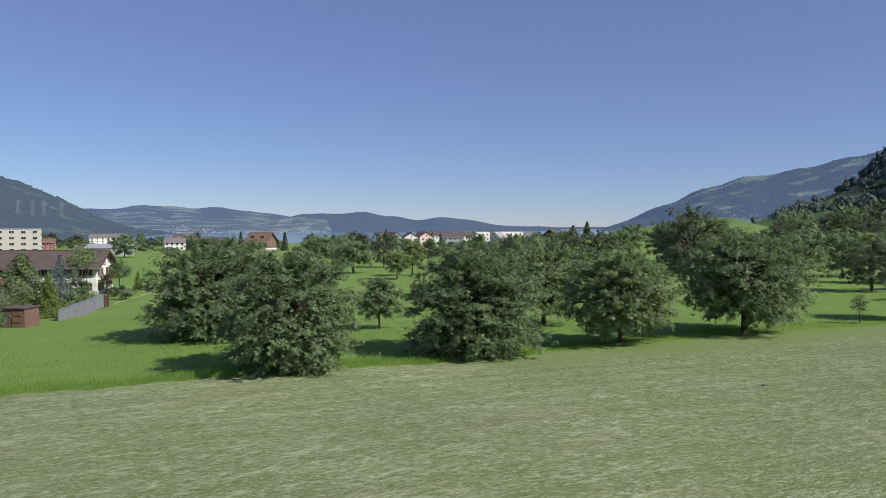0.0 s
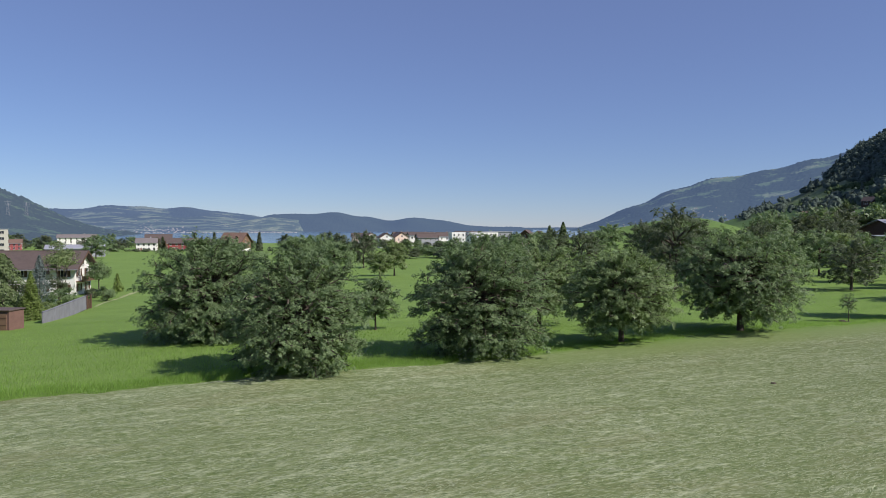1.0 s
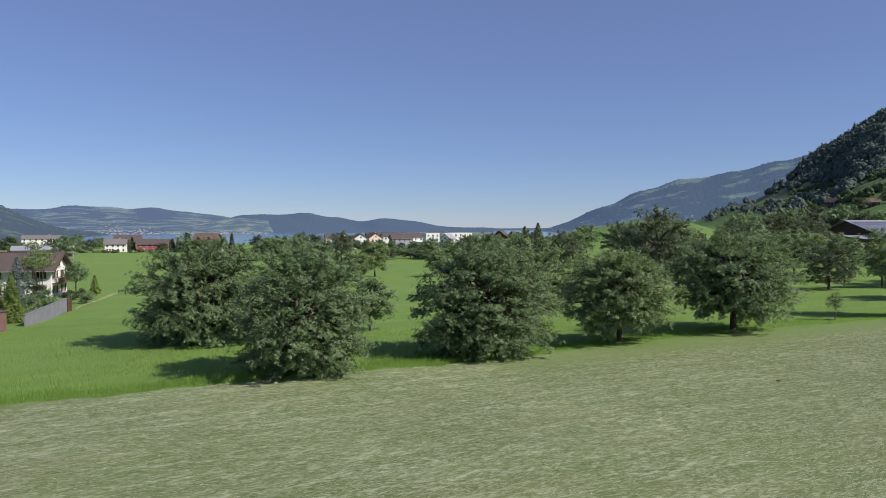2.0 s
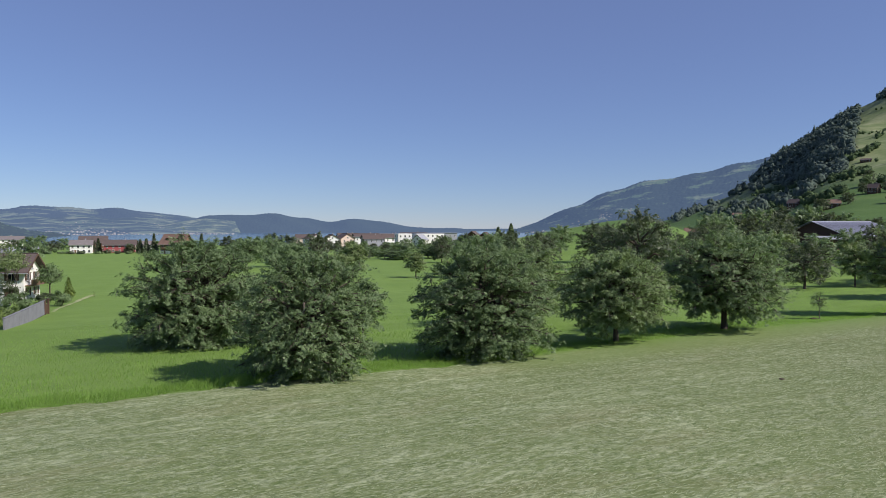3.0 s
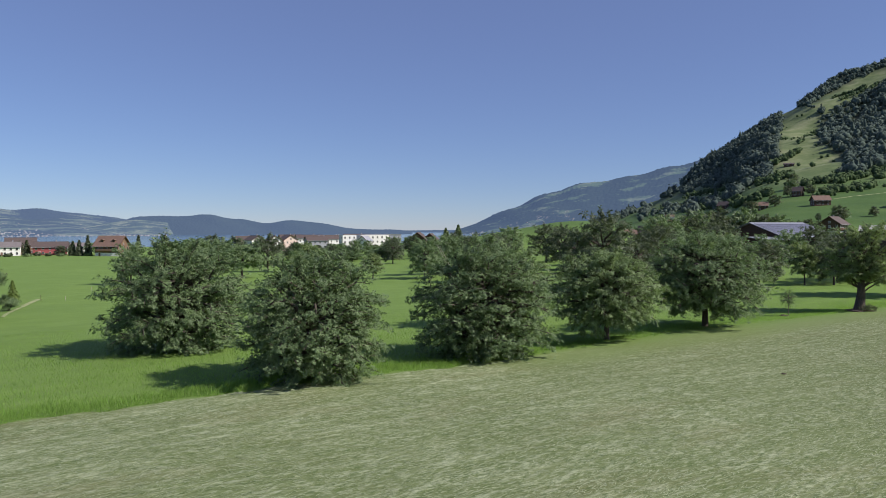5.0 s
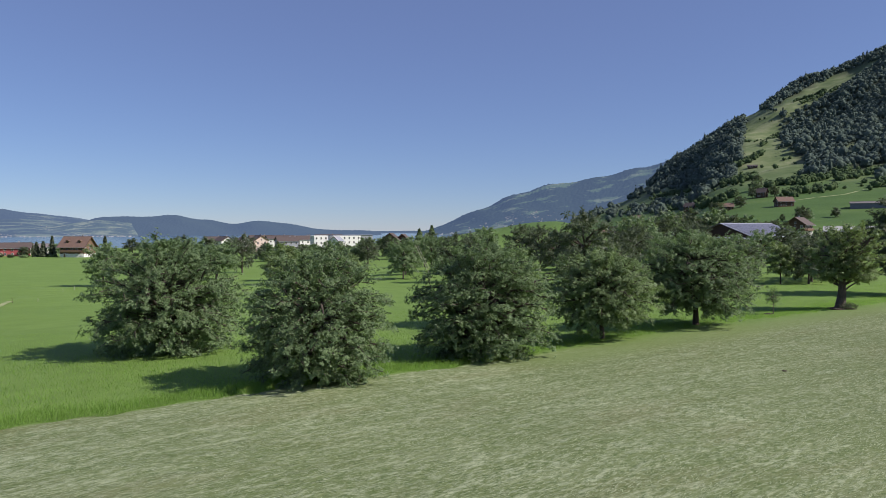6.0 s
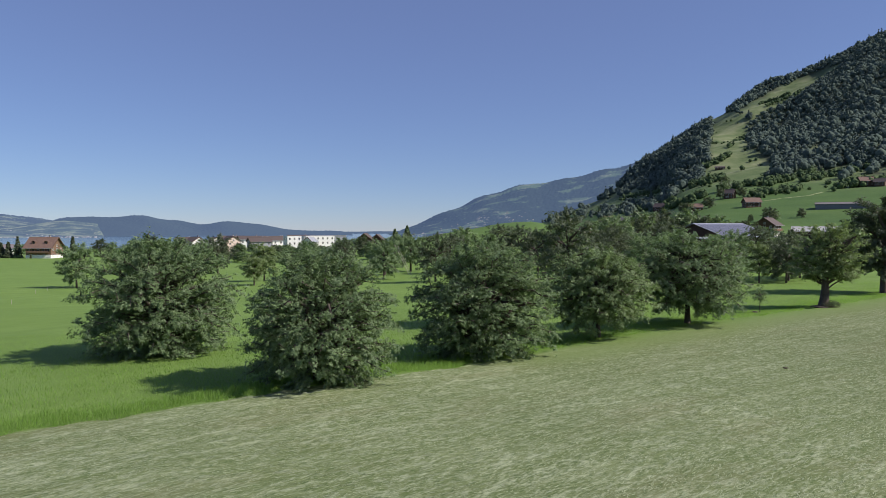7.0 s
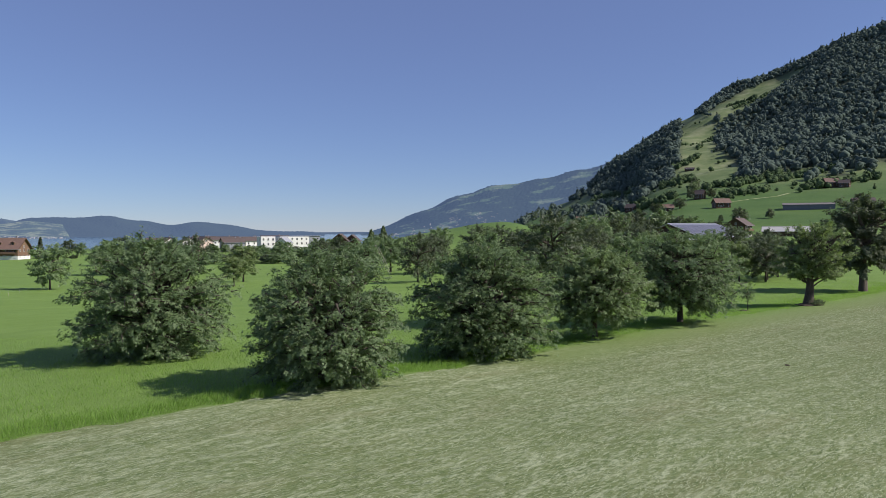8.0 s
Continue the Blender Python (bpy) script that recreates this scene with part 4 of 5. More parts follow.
# round the barn and the hall
ORCHARD += [
    (0, 169, 280, 1.4, 1.6, 80), (1, 179, 292, 1.4, 1.5, 50), (0, 186, 292, 1.4, 1.5, 120), (0, 192, 280, 1.2, 1.35, 15), (1, 203, 286, 1.2, 1.3, 80),
    (0, 213, 292, 1.0, 1.0, 160), (0, 222, 290, 1.3, 1.0, 20), (1, 258, 262, 0.9, 0.9, 60), (3, 196, 282, 1.0, 0.7, 0), (1, 152, 272, 1.5, 1.7, 80),
    (0, 158, 283, 1.5, 1.8, 200), (1, 166, 288, 1.5, 1.8, 120), (0, 176, 291, 1.6, 1.9, 300), (1, 188, 289, 1.5, 1.8, 15), (0, 198, 296, 1.4, 1.5, 66),
]
rows = random.Random(9)
for k in range(24):
    r, b = rows.uniform(300, 470), rows.uniform(-1, 11)
    ORCHARD.append((rows.choice((0, 1, 1, 2)), -8 + r * math.sin(radians(b)), r * math.cos(radians(b)), rows.uniform(0.7, 1.1), rows.uniform(0.55, 0.85) * (0.7 if b < 7 else 1.0), rows.uniform(0, 360)))
for k in range(34):
    ORCHARD.append((rows.choice((0, 0, 1)), rows.uniform(-75, 62), rows.uniform(470, 500), rows.uniform(0.35, 0.8), rows.uniform(0.3, 0.72), rows.uniform(0, 360)))
for k in range(13):
    ORCHARD.append((rows.choice((4, 5, 5)), rows.uniform(-215, -75), rows.uniform(462, 505), rows.uniform(0.45, 0.9), rows.uniform(0.4, 0.85), rows.uniform(0, 360)))
for k in range(16):
    ORCHARD.append((rows.choice((4, 5)), rows.uniform(-330, -190), rows.uniform(420, 600), rows.uniform(0.7, 1.2), rows.uniform(0.6, 1.1), rows.uniform(0, 360)))
# single trees on the hill pasture
ORCHARD += [(5, 403, 501, 0.47, 0.67, 0), (5, 416, 494, 1.3, 1.25, 60), (4, 424, 497, 0.9, 0.9, 10), (5, 461, 507, 0.8, 0.9, 120), (5, 595, 775, 1.4, 1.9, 10),
            (4, 588, 768, 1.2, 1.5, 0), (5, 552, 692, 1.2, 1.2, 40), (5, 534, 706, 1.1, 1.3, 70), (5, 470, 690, 0.8, 1.1, 20), (4, 452, 652, 1.3, 1.1, 33),
            (5, 440, 640, 1.3, 1.3, 0), (5, 472, 646, 1.4, 1.2, 30), (4, 708, 668, 1.2, 1.1, 12), (5, 690, 664, 1.0, 1.0, 44), (5, 560, 500, 1.5, 1.4, 4), (5, 520, 470, 1.3, 1.2, 9)]
for form, x, y, sx, sz, turn in ORCHARD:
    if math.hypot(x, y) > 270:
        form = {0: 5, 1: 4, 2: 4, 3: 4}.get(form, form)
    copy_thing(FORMS[form], pose(x, y, float(height(x, y)) - 0.05, 0, 0, turn) @ Matrix.Diagonal((sx, sx, sz, 1)))


def conifer(name, place, tall, wide, seed, mat, label, layers=14, per=150, leaf=0.3, low=0.4, group="", ragged=0.25):
    """A needle tree: straight trunk and drooping whorls of foliage."""
    rng = np.random.default_rng(seed)
    x, y = place
    th = thing(name, pose(x, y, float(height(x, y)) - 0.05, 0, 0, rng.uniform(0, 360)), label, "tree", group)
    v, f = tubes([[(0, 0, -0.1, tall * 0.022 + 0.05), (0, 0, tall * 0.5, tall * 0.014), (0, 0, tall * 0.97, 0.02)]], 8)
    part("trunk", arrays_mesh("trunk", v, f, BARK, True), BARK, th)
    n = layers * per
    u = rng.uniform(0, 1, n) ** 1.35
    layer = np.floor(u * layers) / layers
    u = layer + (u - layer) * 0.55
    a = rng.uniform(0, 6.28, n)
    arms = 1 + ragged * np.sin(a * 5 + layer * 23) + ragged * 0.6 * np.sin(a * 3 + layer * 11)
    rad = wide / 2 * (1 - u) ** 0.85 * arms * np.sqrt(rng.uniform(0.12, 1, n))
    p = np.stack((np.cos(a) * rad, np.sin(a) * rad, low + u * (tall - low) - rad * 0.18 + rng.normal(0, 0.05, n)), -1)
    nr = np.stack((np.cos(a) * 0.5, np.sin(a) * 0.5, np.full(n, 0.7)), -1)
    v, f = leaves(rng, p, nr, np.full(n, leaf))
    part("crown", arrays_mesh("crown", v, f, mat), mat, th)
    return th


def shrub(name, place, tall, wide, seed, mat, label, clumps=60, per=45, leaf=0.13, deep=None, group="", turn=0.0):
    rng = np.random.default_rng(seed)
    x, y = place
    th = thing(name, pose(x, y, float(height(x, y)) - 0.05, 0, 0, turn), label, "shrub", group)
    c, p, nrm = crown_points(rng, clumps, per, wide / 2 - 0.2, (deep or wide) / 2 - 0.2, 0.1, tall, 0.1, 0.3, 0.26)
    v, f = leaves(rng, p, nrm, np.full(len(p), leaf))
    part("foliage", arrays_mesh("foliage", v, f, mat), mat, th)
    v, f = tubes([limb_line(rng, (0, 0, -0.1), (wide * 0.2 * math.cos(k * 2.1), wide * 0.2 * math.sin(k * 2.1), tall * 0.6), 0.05, 0.02) for k in range(4)], 5)
    part("stems", arrays_mesh("stems", v, f, BARK, True), BARK, th)
    return th


# ---- buildings ----
WINDOWS = {}


def window_meshes(w, h):
    """A frame ring with a middle bar and its recessed pane, facing -y."""
    key = (round(w, 2), round(h, 2))
    if key not in WINDOWS:
        t = 0.09
        bm = bmesh.new()
        for b in ((-w / 2 - t, -w / 2, -t, h + t), (w / 2, w / 2 + t, -t, h + t), (-w / 2, w / 2, -t, 0), (-w / 2, w / 2, h, h + t), (-0.03, 0.03, 0, h)):
            add_box(bm, b[0], b[1], -0.07, 0.05, b[2], b[3])
        fr = bpy.data.meshes.new("window")
        bm.to_mesh(fr)
        bm.free()
        fr.materials.append(FRAME)
        bm = box(-w / 2, w / 2, -0.03, 0.02, 0.0, h)
        pa = bpy.data.meshes.new("pane")
        bm.to_mesh(pa)
        bm.free()
        pa.materials.append(GLASS)
        bm = box(-w / 2 - 0.16, w / 2 + 0.16, -0.2, 0.0, -t - 0.08, -t)
        si = bpy.data.meshes.new("sill")
        bm.to_mesh(si)
        bm.free()
        si.materials.append(GREY)
        WINDOWS[key] = (fr, pa, si)
    return WINDOWS[key]


def add_window(parent, m, w, h, shutters=None):
    fr, pa, si = window_meshes(w, h)
    ob = new("window", fr)
    ob.parent = parent
    ob.matrix_basis = m
    p = new("pane", pa)
    p.parent = ob
    p = new("sill", si)
    p.parent = ob
    if shutters is not None:
        for s in (-1, 1):
            x0 = s * (w / 2 + 0.1)
            part("shutter", box(min(x0, x0 + s * w * 0.5), max(x0, x0 + s * w * 0.5), -0.09, -0.02, -0.05, h + 0.05), shutters, ob)
    return ob


def house(name, label, place, turn, w, d, h, rise, wall, roof, floors=2, cols=3, side_cols=2, over=0.8, upper=None, balcony=None,
          plinth_h=0.9, chimney=True, win=(1.0, 1.25), shutters=None, sink=1.0, group="", category="house", plinth=None, base=None, dormers=0):
    """A house with its ridge along x: walls, two roof slopes (or a flat roof), windows with panes, chimney, balcony."""
    x, y = place
    z = float(height(x, y)) if base is None else base
    th = thing(name, pose(x, y, z, 0, 0, turn), label, category, group)
    bm = bmesh.new()
    prof = [(-d / 2, -sink), (d / 2, -sink), (d / 2, h)] + ([(0, h + rise)] if rise else []) + [(-d / 2, h)]
    ends = [[bm.verts.new((sx * w / 2, py, pz)) for py, pz in prof] for sx in (-1, 1)]
    bm.faces.new(ends[0][::-1])
    bm.faces.new(ends[1])
    for i in range(len(prof)):
        j = (i + 1) % len(prof)
        bm.faces.new((ends[0][i], ends[0][j], ends[1][j], ends[1][i]))
    bmesh.ops.recalc_face_normals(bm, faces=bm.faces[:])
    part("wall", bm, wall, th)
    if upper is not None:
        f = h / floors * (floors - 1)
        part("timber_cladding", box(-w / 2 - 0.06, w / 2 + 0.06, -d / 2 - 0.06, d / 2 + 0.06, f - 0.2, h - 0.02), upper, th, "dark timber upper storey")
    if plinth is not None:
        part("plinth", box(-w / 2 - 0.05, w / 2 + 0.05, -d / 2 - 0.05, d / 2 + 0.05, -sink, plinth_h), plinth, th)
    if rise:
        k = rise / (d / 2)
        for s in (-1, 1):
            bm = bmesh.new()
            pts = [(0, h + rise + 0.05), (s * (d / 2 + over), h - over * k + 0.05), (s * (d / 2 + over), h - over * k + 0.27), (0, h + rise + 0.3)]
            vs = [[bm.verts.new((sx * (w / 2 + over), py, pz)) for py, pz in pts] for sx in (-1, 1)]
            bm.faces.new(vs[0])
            bm.faces.new(vs[1][::-1])
            for i in range(4):
                j = (i + 1) % 4
                bm.faces.new((vs[0][i], vs[0][j], vs[1][j], vs[1][i]))
            bmesh.ops.recalc_face_normals(bm, faces=bm.faces[:])
            slope = part("roof_slope", bm, roof, th)
            part("gutter", box(-w / 2 - over, w / 2 + over, s * (d / 2 + over) - 0.07 + s * 0.08, s * (d / 2 + over) + 0.07 + s * 0.08, h - over * k + 0.02, h - over * k + 0.16), METAL, slope)
            for e in (-1, 1):
                bm = bmesh.new()
                xs = (e * (w / 2 + over), e * (w / 2 + over + 0.06))
                pts = [(0, h + rise - 0.08), (s * (d / 2 + over), h - over * k - 0.08), (s * (d / 2 + over), h - over * k + 0.3), (0, h + rise + 0.33)]
                vs = [[bm.verts.new((px, py, pz)) for py, pz in pts] for px in xs]
                bm.faces.new(vs[0])
                bm.faces.new(vs[1][::-1])
                for i in range(4):
                    j = (i + 1) % 4
                    bm.faces.new((vs[0][i], vs[0][j], vs[1][j], vs[1][i]))
                bmesh.ops.recalc_face_normals(bm, faces=bm.faces[:])
                part("barge_board", bm, TIMBER, slope)
        for q in range(dormers):
            xd = -w / 2 + w * (q + 0.5) / dormers
            yd, zd = -d * 0.36, h + rise * 0.28
            dm = part("dormer", box(xd - 0.9, xd + 0.9, yd, -0.4, zd - 0.2, zd + 1.3), wall, th)
            for e in (-1, 1):
                bm = box(0, 1.25, yd - 0.35, 0.0, 0, 0.14)
                bmesh.ops.transform(bm, matrix=pose(xd, 0, zd + 1.85, 0, 27, 0) if e > 0 else pose(xd, 0, zd + 1.85) @ Matrix.Diagonal((-1, 1, 1, 1)) @ pose(0, 0, 0, 0, 27, 0), verts=bm.verts[:])
                bmesh.ops.recalc_face_normals(bm, faces=bm.faces[:])
                part("dormer_roof", bm, roof, dm)
            part("dormer_pane", box(xd - 0.45, xd + 0.45, yd - 0.03, yd, zd + 0.25, zd + 1.15), GLASS, dm)
        part("ridge_cap", box(-w / 2 - over, w / 2 + over, -0.16, 0.16, h + rise + 0.24, h + rise + 0.38, 0.04), roof, th)
        if chimney:
            c = part("chimney", box(w * 0.18 - 0.35, w * 0.18 + 0.35, d * 0.1 - 0.3, d * 0.1 + 0.3, h + rise * 0.6, h + rise + 1.1, 0.03), GREY, th)
            part("chimney_cap", box(w * 0.18 - 0.45, w * 0.18 + 0.45, d * 0.1 - 0.4, d * 0.1 + 0.4, h + rise + 1.1, h + rise + 1.2), TILE, c)
    else:
        part("roof", box(-w / 2 - over, w / 2 + over, -d / 2 - over, d / 2 + over, h, h + 0.35, 0.03), roof, th)
    fh = h / floors
    ww, wh = win
    for fl in range(floors):
        zz = fl * fh + (fh - wh) * 0.55
        for c in range(cols):
            add_window(th, pose(-w / 2 + w * (c + 0.5) / cols, -d / 2 - (0.07 if upper else 0.01), zz), ww, wh, shutters)
        for c in range(side_cols):
            yy = -d / 2 + d * (c + 0.5) / side_cols
            for s in (-1, 1):
                add_window(th, pose(s * (w / 2 + (0.07 if upper else 0.01)), yy, zz, 0, 0, 90 * s), ww, wh, shutters)
    if cols > 1:
        xd, yw = -w / 2 + w / cols, -d / 2 - (0.09 if upper or plinth else 0.03)
        dr = part("door", box(xd - 0.5, xd + 0.5, yw - 0.02, yw + 0.1, 0.0, 2.05), TIMBER_MID, th)
        for e in (-1, 1):
            part("door_jamb", box(xd + e * 0.56 - 0.06, xd + e * 0.56 + 0.06, yw - 0.05, yw + 0.1, 0.0, 2.05), FRAME, dr)
        part("door_lintel", box(xd - 0.62, xd + 0.62, yw - 0.05, yw + 0.1, 2.05, 2.17), FRAME, dr)
    if rise > 1.8:
        for s in (-1, 1):
            add_window(th, pose(s * (w / 2 + 0.01), 0, h + 0.15, 0, 0, 90 * s), 0.9, 1.0)
    if balcony:
        side, zb = balcony
        m = pose(0, -d / 2, zb) if side == "front" else pose(w / 2, 0, zb, 0, 0, 90)
        span = (w if side == "front" else d) * 0.42
        b = part("balcony", box(-span, span, -1.2, 0, -0.15, 0.0), TIMBER_MID, th)
        b.matrix_basis = m
        part("balcony_rail", box(-span, span, -1.22, -1.14, 0.05, 1.0), TIMBER_MID, b)
        for s in (-1, 1):
            part("balcony_post", box(s * span - 0.06, s * span + 0.06, -1.2, -1.08, -0.15, 1.05), TIMBER, b)
    return th


# homes and garden beside the meadow
house("family_house", "white plaster family house with brown tiled gable roof", (-74.6, 140.5), 3, 15.5, 7.6, 5.6, 2.5, PLASTER, TILE, 2, 4, 2, 1.1, None, ("side", 2.7), win=(1.1, 1.3), shutters=TIMBER)
house("family_house", "long house under a dark brown tiled roof", (-93, 141), -4, 24, 10, 4.9, 2.9, PLASTER, TILE, 2, 5, 2, 0.9, TIMBER)
house("family_house", "low house with reddish tiled roof and timber gable", (-79.5, 112), -24, 17, 12, 4.4, 3.2, CREAM, TILE, 2, 4, 2, 1.1, TIMBER_MID)
conifer("garden_conifer", (-57.6, 97.5), 8.8, 11.0, 41, LEAF_CONIFER, "broad bushy green conifer in the garden", 22, 800, 0.15, 0.2, ragged=0.3)
conifer("yellow_cypress", (-52.6, 95), 6.4, 3.6, 42, LEAF_YELLOW, "yellow-green cypress beside the garden wall", 22, 260, 0.14, 0.1, ragged=0.2)
conifer("blue_spruce", (-62, 115.5), 8.2, 4.6, 43, LEAF_BLUE, "blue-grey spruce in the garden", 22, 170, 0.17, 0.3)
conifer("small_cypress", (-61.6, 144), 3.7, 2.2, 44, LEAF_YELLOW, "small yellow-green cypress in the lawn", 9, 110, 0.2, 0.3)
broadleaf("garden_tree", (-64.5, 127), 10.6, 6.6, 4.2, 70, 34, 0.18, 45, LEAF_PALE, "thin garden tree with bare pale trunks", trunk_r=0.14, fork=1.2, lumps=0.3, fill=0.5, limbs=6, spread=0.6, group="garden trees")
broadleaf("garden_tree", (-62.3, 137.3), 6.2, 7.0, 2.2, 80, 36, 0.17, 46, LEAF, "low spreading garden tree at the house corner", trunk_r=0.12, lumps=0.25, fill=0.4, spread=0.5, group="garden trees")
shrub("clipped_yew", (-64.1, 125.5), 5.2, 4.2, 47, LEAF_DARK, "dark rounded yew in the garden")
shrub("garden_shrub", (-56.0, 110.5), 3.4, 4.6, 48, LEAF, "large green garden shrub behind the wall", 80)
shrub("garden_shrub", (-50.3, 78.2), 4.2, 5.4, 49, LEAF, "leafy shrub beside the brown shed", 90)
shrub("garden_shrub", (-54.6, 104), 1.6, 5.0, 50, LEAF_PALE, "low pale flowering shrub behind the wall", 40)
shrub("garden_shrub", (-55.5, 124.5), 2.6, 3.6, 51, LEAF, "green shrub at the garden gate", 50)
shrub("garden_shrub", (-60.5, 131), 1.8, 3.2, 52, LEAF_DARK, "dark shrub by the house corner", 40)
shrub("hedge", (-187, 447), 4.6, 20, 53, LEAF, "tall clipped green hedge beside the lawn", 130, 40, 0.4, 3.0)


def garden_wall():
    ax, ay, bx, by = -48.6, 90.0, -51.2, 107.3
    length = math.hypot(bx - ax, by - ay)
    turn = math.degrees(math.atan2(by - ay, bx - ax))
    z = float(height(ax, ay))
    th = thing("garden_wall", pose(ax, ay, z, 0, -math.degrees(math.atan2(float(height(bx, by)) - z, length)) * -1, turn), "grey concrete garden wall along the meadow", "wall")
    n = 9
    for i in range(n):
        part("wall_panel", box(i * length / n + 0.015, (i + 1) * length / n - 0.015, -0.11, 0.11, -0.6, 1.35, 0.02), CONCRETE, th)
    part("coping", box(-0.05, length + 0.05, -0.16, 0.16, 1.352, 1.42, 0.02), CONCRETE, th)


garden_wall()


def gate(place, turn):
    x, y = place
    th = thing("garden_gate", pose(x, y, float(height(x, y)), 0, 0, turn), "dark timber gate posts at the wall's end", "gate")
    for k in range(2):
        p = part("post", box(k * 1.5 - 0.12, k * 1.5 + 0.12, -0.12, 0.12, -0.3, 2.1, 0.03), TIMBER, th)
        part("post_cap", box(k * 1.5 - 0.16, k * 1.5 + 0.16, -0.16, 0.16, 2.1, 2.18), TILE, p)
    for k in range(6):
        part("slat", box(0.16 + k * 0.2, 0.28 + k * 0.2, -0.03, 0.03, 0.1, 1.5), TIMBER, th)


gate((-51.4, 108.2), 95)


def shed():
    x, y = -49.6, 83.6
    th = thing("garden_shed", pose(x, y, float(height(x, y)), 0, 0, -8), "small red-brown timber shed with flat roof", "shed")
    wood = plain("red_brown_boards", (0.17, 0.095, 0.075), 0.8, 0.3)
    for k in range(9):
        part("board", box(-1.5 + k / 3 + 0.005, -1.5 + (k + 1) / 3 - 0.005, -1.24, -1.2, -0.2, 2.25), wood, th)
    part("wall", box(-1.5, 1.5, -1.2, 1.2, -0.3, 2.25), wood, th)
    part("roof", box(-1.65, 1.65, -1.45, 1.35, 2.25, 2.38, 0.02), TILE, th)
    d = part("door", box(-0.1, 1.2, -1.29, -1.245, 0.05, 2.0), TIMBER_MID, th)
    part("door_bar", box(-0.05, 1.15, -1.33, -1.29, 0.6, 0.7), TIMBER, d)
    part("door_bar", box(-0.05, 1.15, -1.33, -1.29, 1.4, 1.5), TIMBER, d)


shed()


def ground_patch(name, label, pts, width, mat):
    """A narrow path laid on the ground."""
    bm = bmesh.new()
    rows = []
    rng = random.Random(5)
    for i, (x, y) in enumerate(pts):
        x2, y2 = pts[min(i + 1, len(pts) - 1)]
        x1, y1 = pts[max(i - 1, 0)]
        dx, dy = x2 - x1, y2 - y1
        n = math.hypot(dx, dy)
        wd = width * rng.uniform(0.8, 1.2)
        rows.append([bm.verts.new((x + s * dy / n * wd / 2, y - s * dx / n * wd / 2, float(height(x + s * dy / n * wd / 2, y - s * dx / n * wd / 2)) + 0.06)) for s in (-1, 0, 1)])
    for a, b in zip(rows, rows[1:]):
        for k in range(2):
            bm.faces.new((a[k], a[k + 1], b[k + 1], b[k]))
    bmesh.ops.recalc_face_normals(bm, faces=bm.faces[:])
    me = bpy.data.meshes.new(name)
    bm.to_mesh(me)
    bm.free()
    me.materials.append(mat)
    return tagged(new(name, me), label, "path", kind="structure")


ground_patch("footpath", "narrow pale gravel path beside the garden", [(-51.7, 111.6), (-53.0, 116.5), (-54.1, 121.8), (-54.9, 126), (-55.5, 130), (-56.0, 133.4), (-56.4, 136.6)], 0.5, WORN)
ground_patch("bare_patch", "bare trodden earth where the path ends", [(-56.2, 133.0), (-56.5, 136.6), (-57.0, 140.5), (-57.3, 144.5)], 0.9, WORN)

# village behind the meadow
house("apartment_block", "cream four-storey apartment block with flat roof", (-245, 401), 28, 34, 14, 13.4, 0, CREAM, GREY, 4, 6, 3, 0.2, win=(2.2, 1.4), category="building")
house("workshop", "red-fronted workshop with reddish tiled roof", (-268, 482), 25, 11, 9, 4.6, 2.2, RED, TILE_RED, 2, 4, 2, 0.6, category="building")
house("long_house", "long white building with brown roof and many windows", (-276, 590), 22, 28, 12, 7.0, 2.4, PLASTER, TILE_GREY, 3, 7, 2, 0.6, category="building")
house("long_house", "low grey-roofed hall behind the houses", (-170, 360), 22, 26, 14, 4.0, 1.6, GREY, METAL, 1, 5, 2, 0.4, chimney=False, category="building")
house("white_house", "white two-storey house with brown-grey roof", (-172, 459), 15, 12, 9, 5.2, 2.6, PLASTER, TILE_GREY, 2, 4, 2, 0.7, group="village houses")
house("brown_house", "house with wide reddish-brown roof", (-177, 494), 18, 16, 12, 6.2, 3.8, TIMBER_MID, TILE, 2, 4, 2, 0.8, group="village houses")
house("white_house", "small white house with pale roof", (-147, 502), 16, 9, 8, 4.6, 2.0, PLASTER, TILE_GREY, 2, 3, 2, 0.6, group="village houses")
house("red_house", "red lower-storey house with long dark roof", (-154, 473), 14, 18, 10, 5.0, 2.6, RED, TILE, 2, 5, 2, 0.9, group="village houses")
house("chalet", "large farmhouse with red tiled roof and timber balconies", (-112, 441), -16, 13.5, 12.5, 6.2, 5.0, TIMBER_MID, TILE_RED, 2, 5, 3, 1.2, None, ("front", 3.1), dormers=2, plinth=PLASTER, plinth_h=1.8)
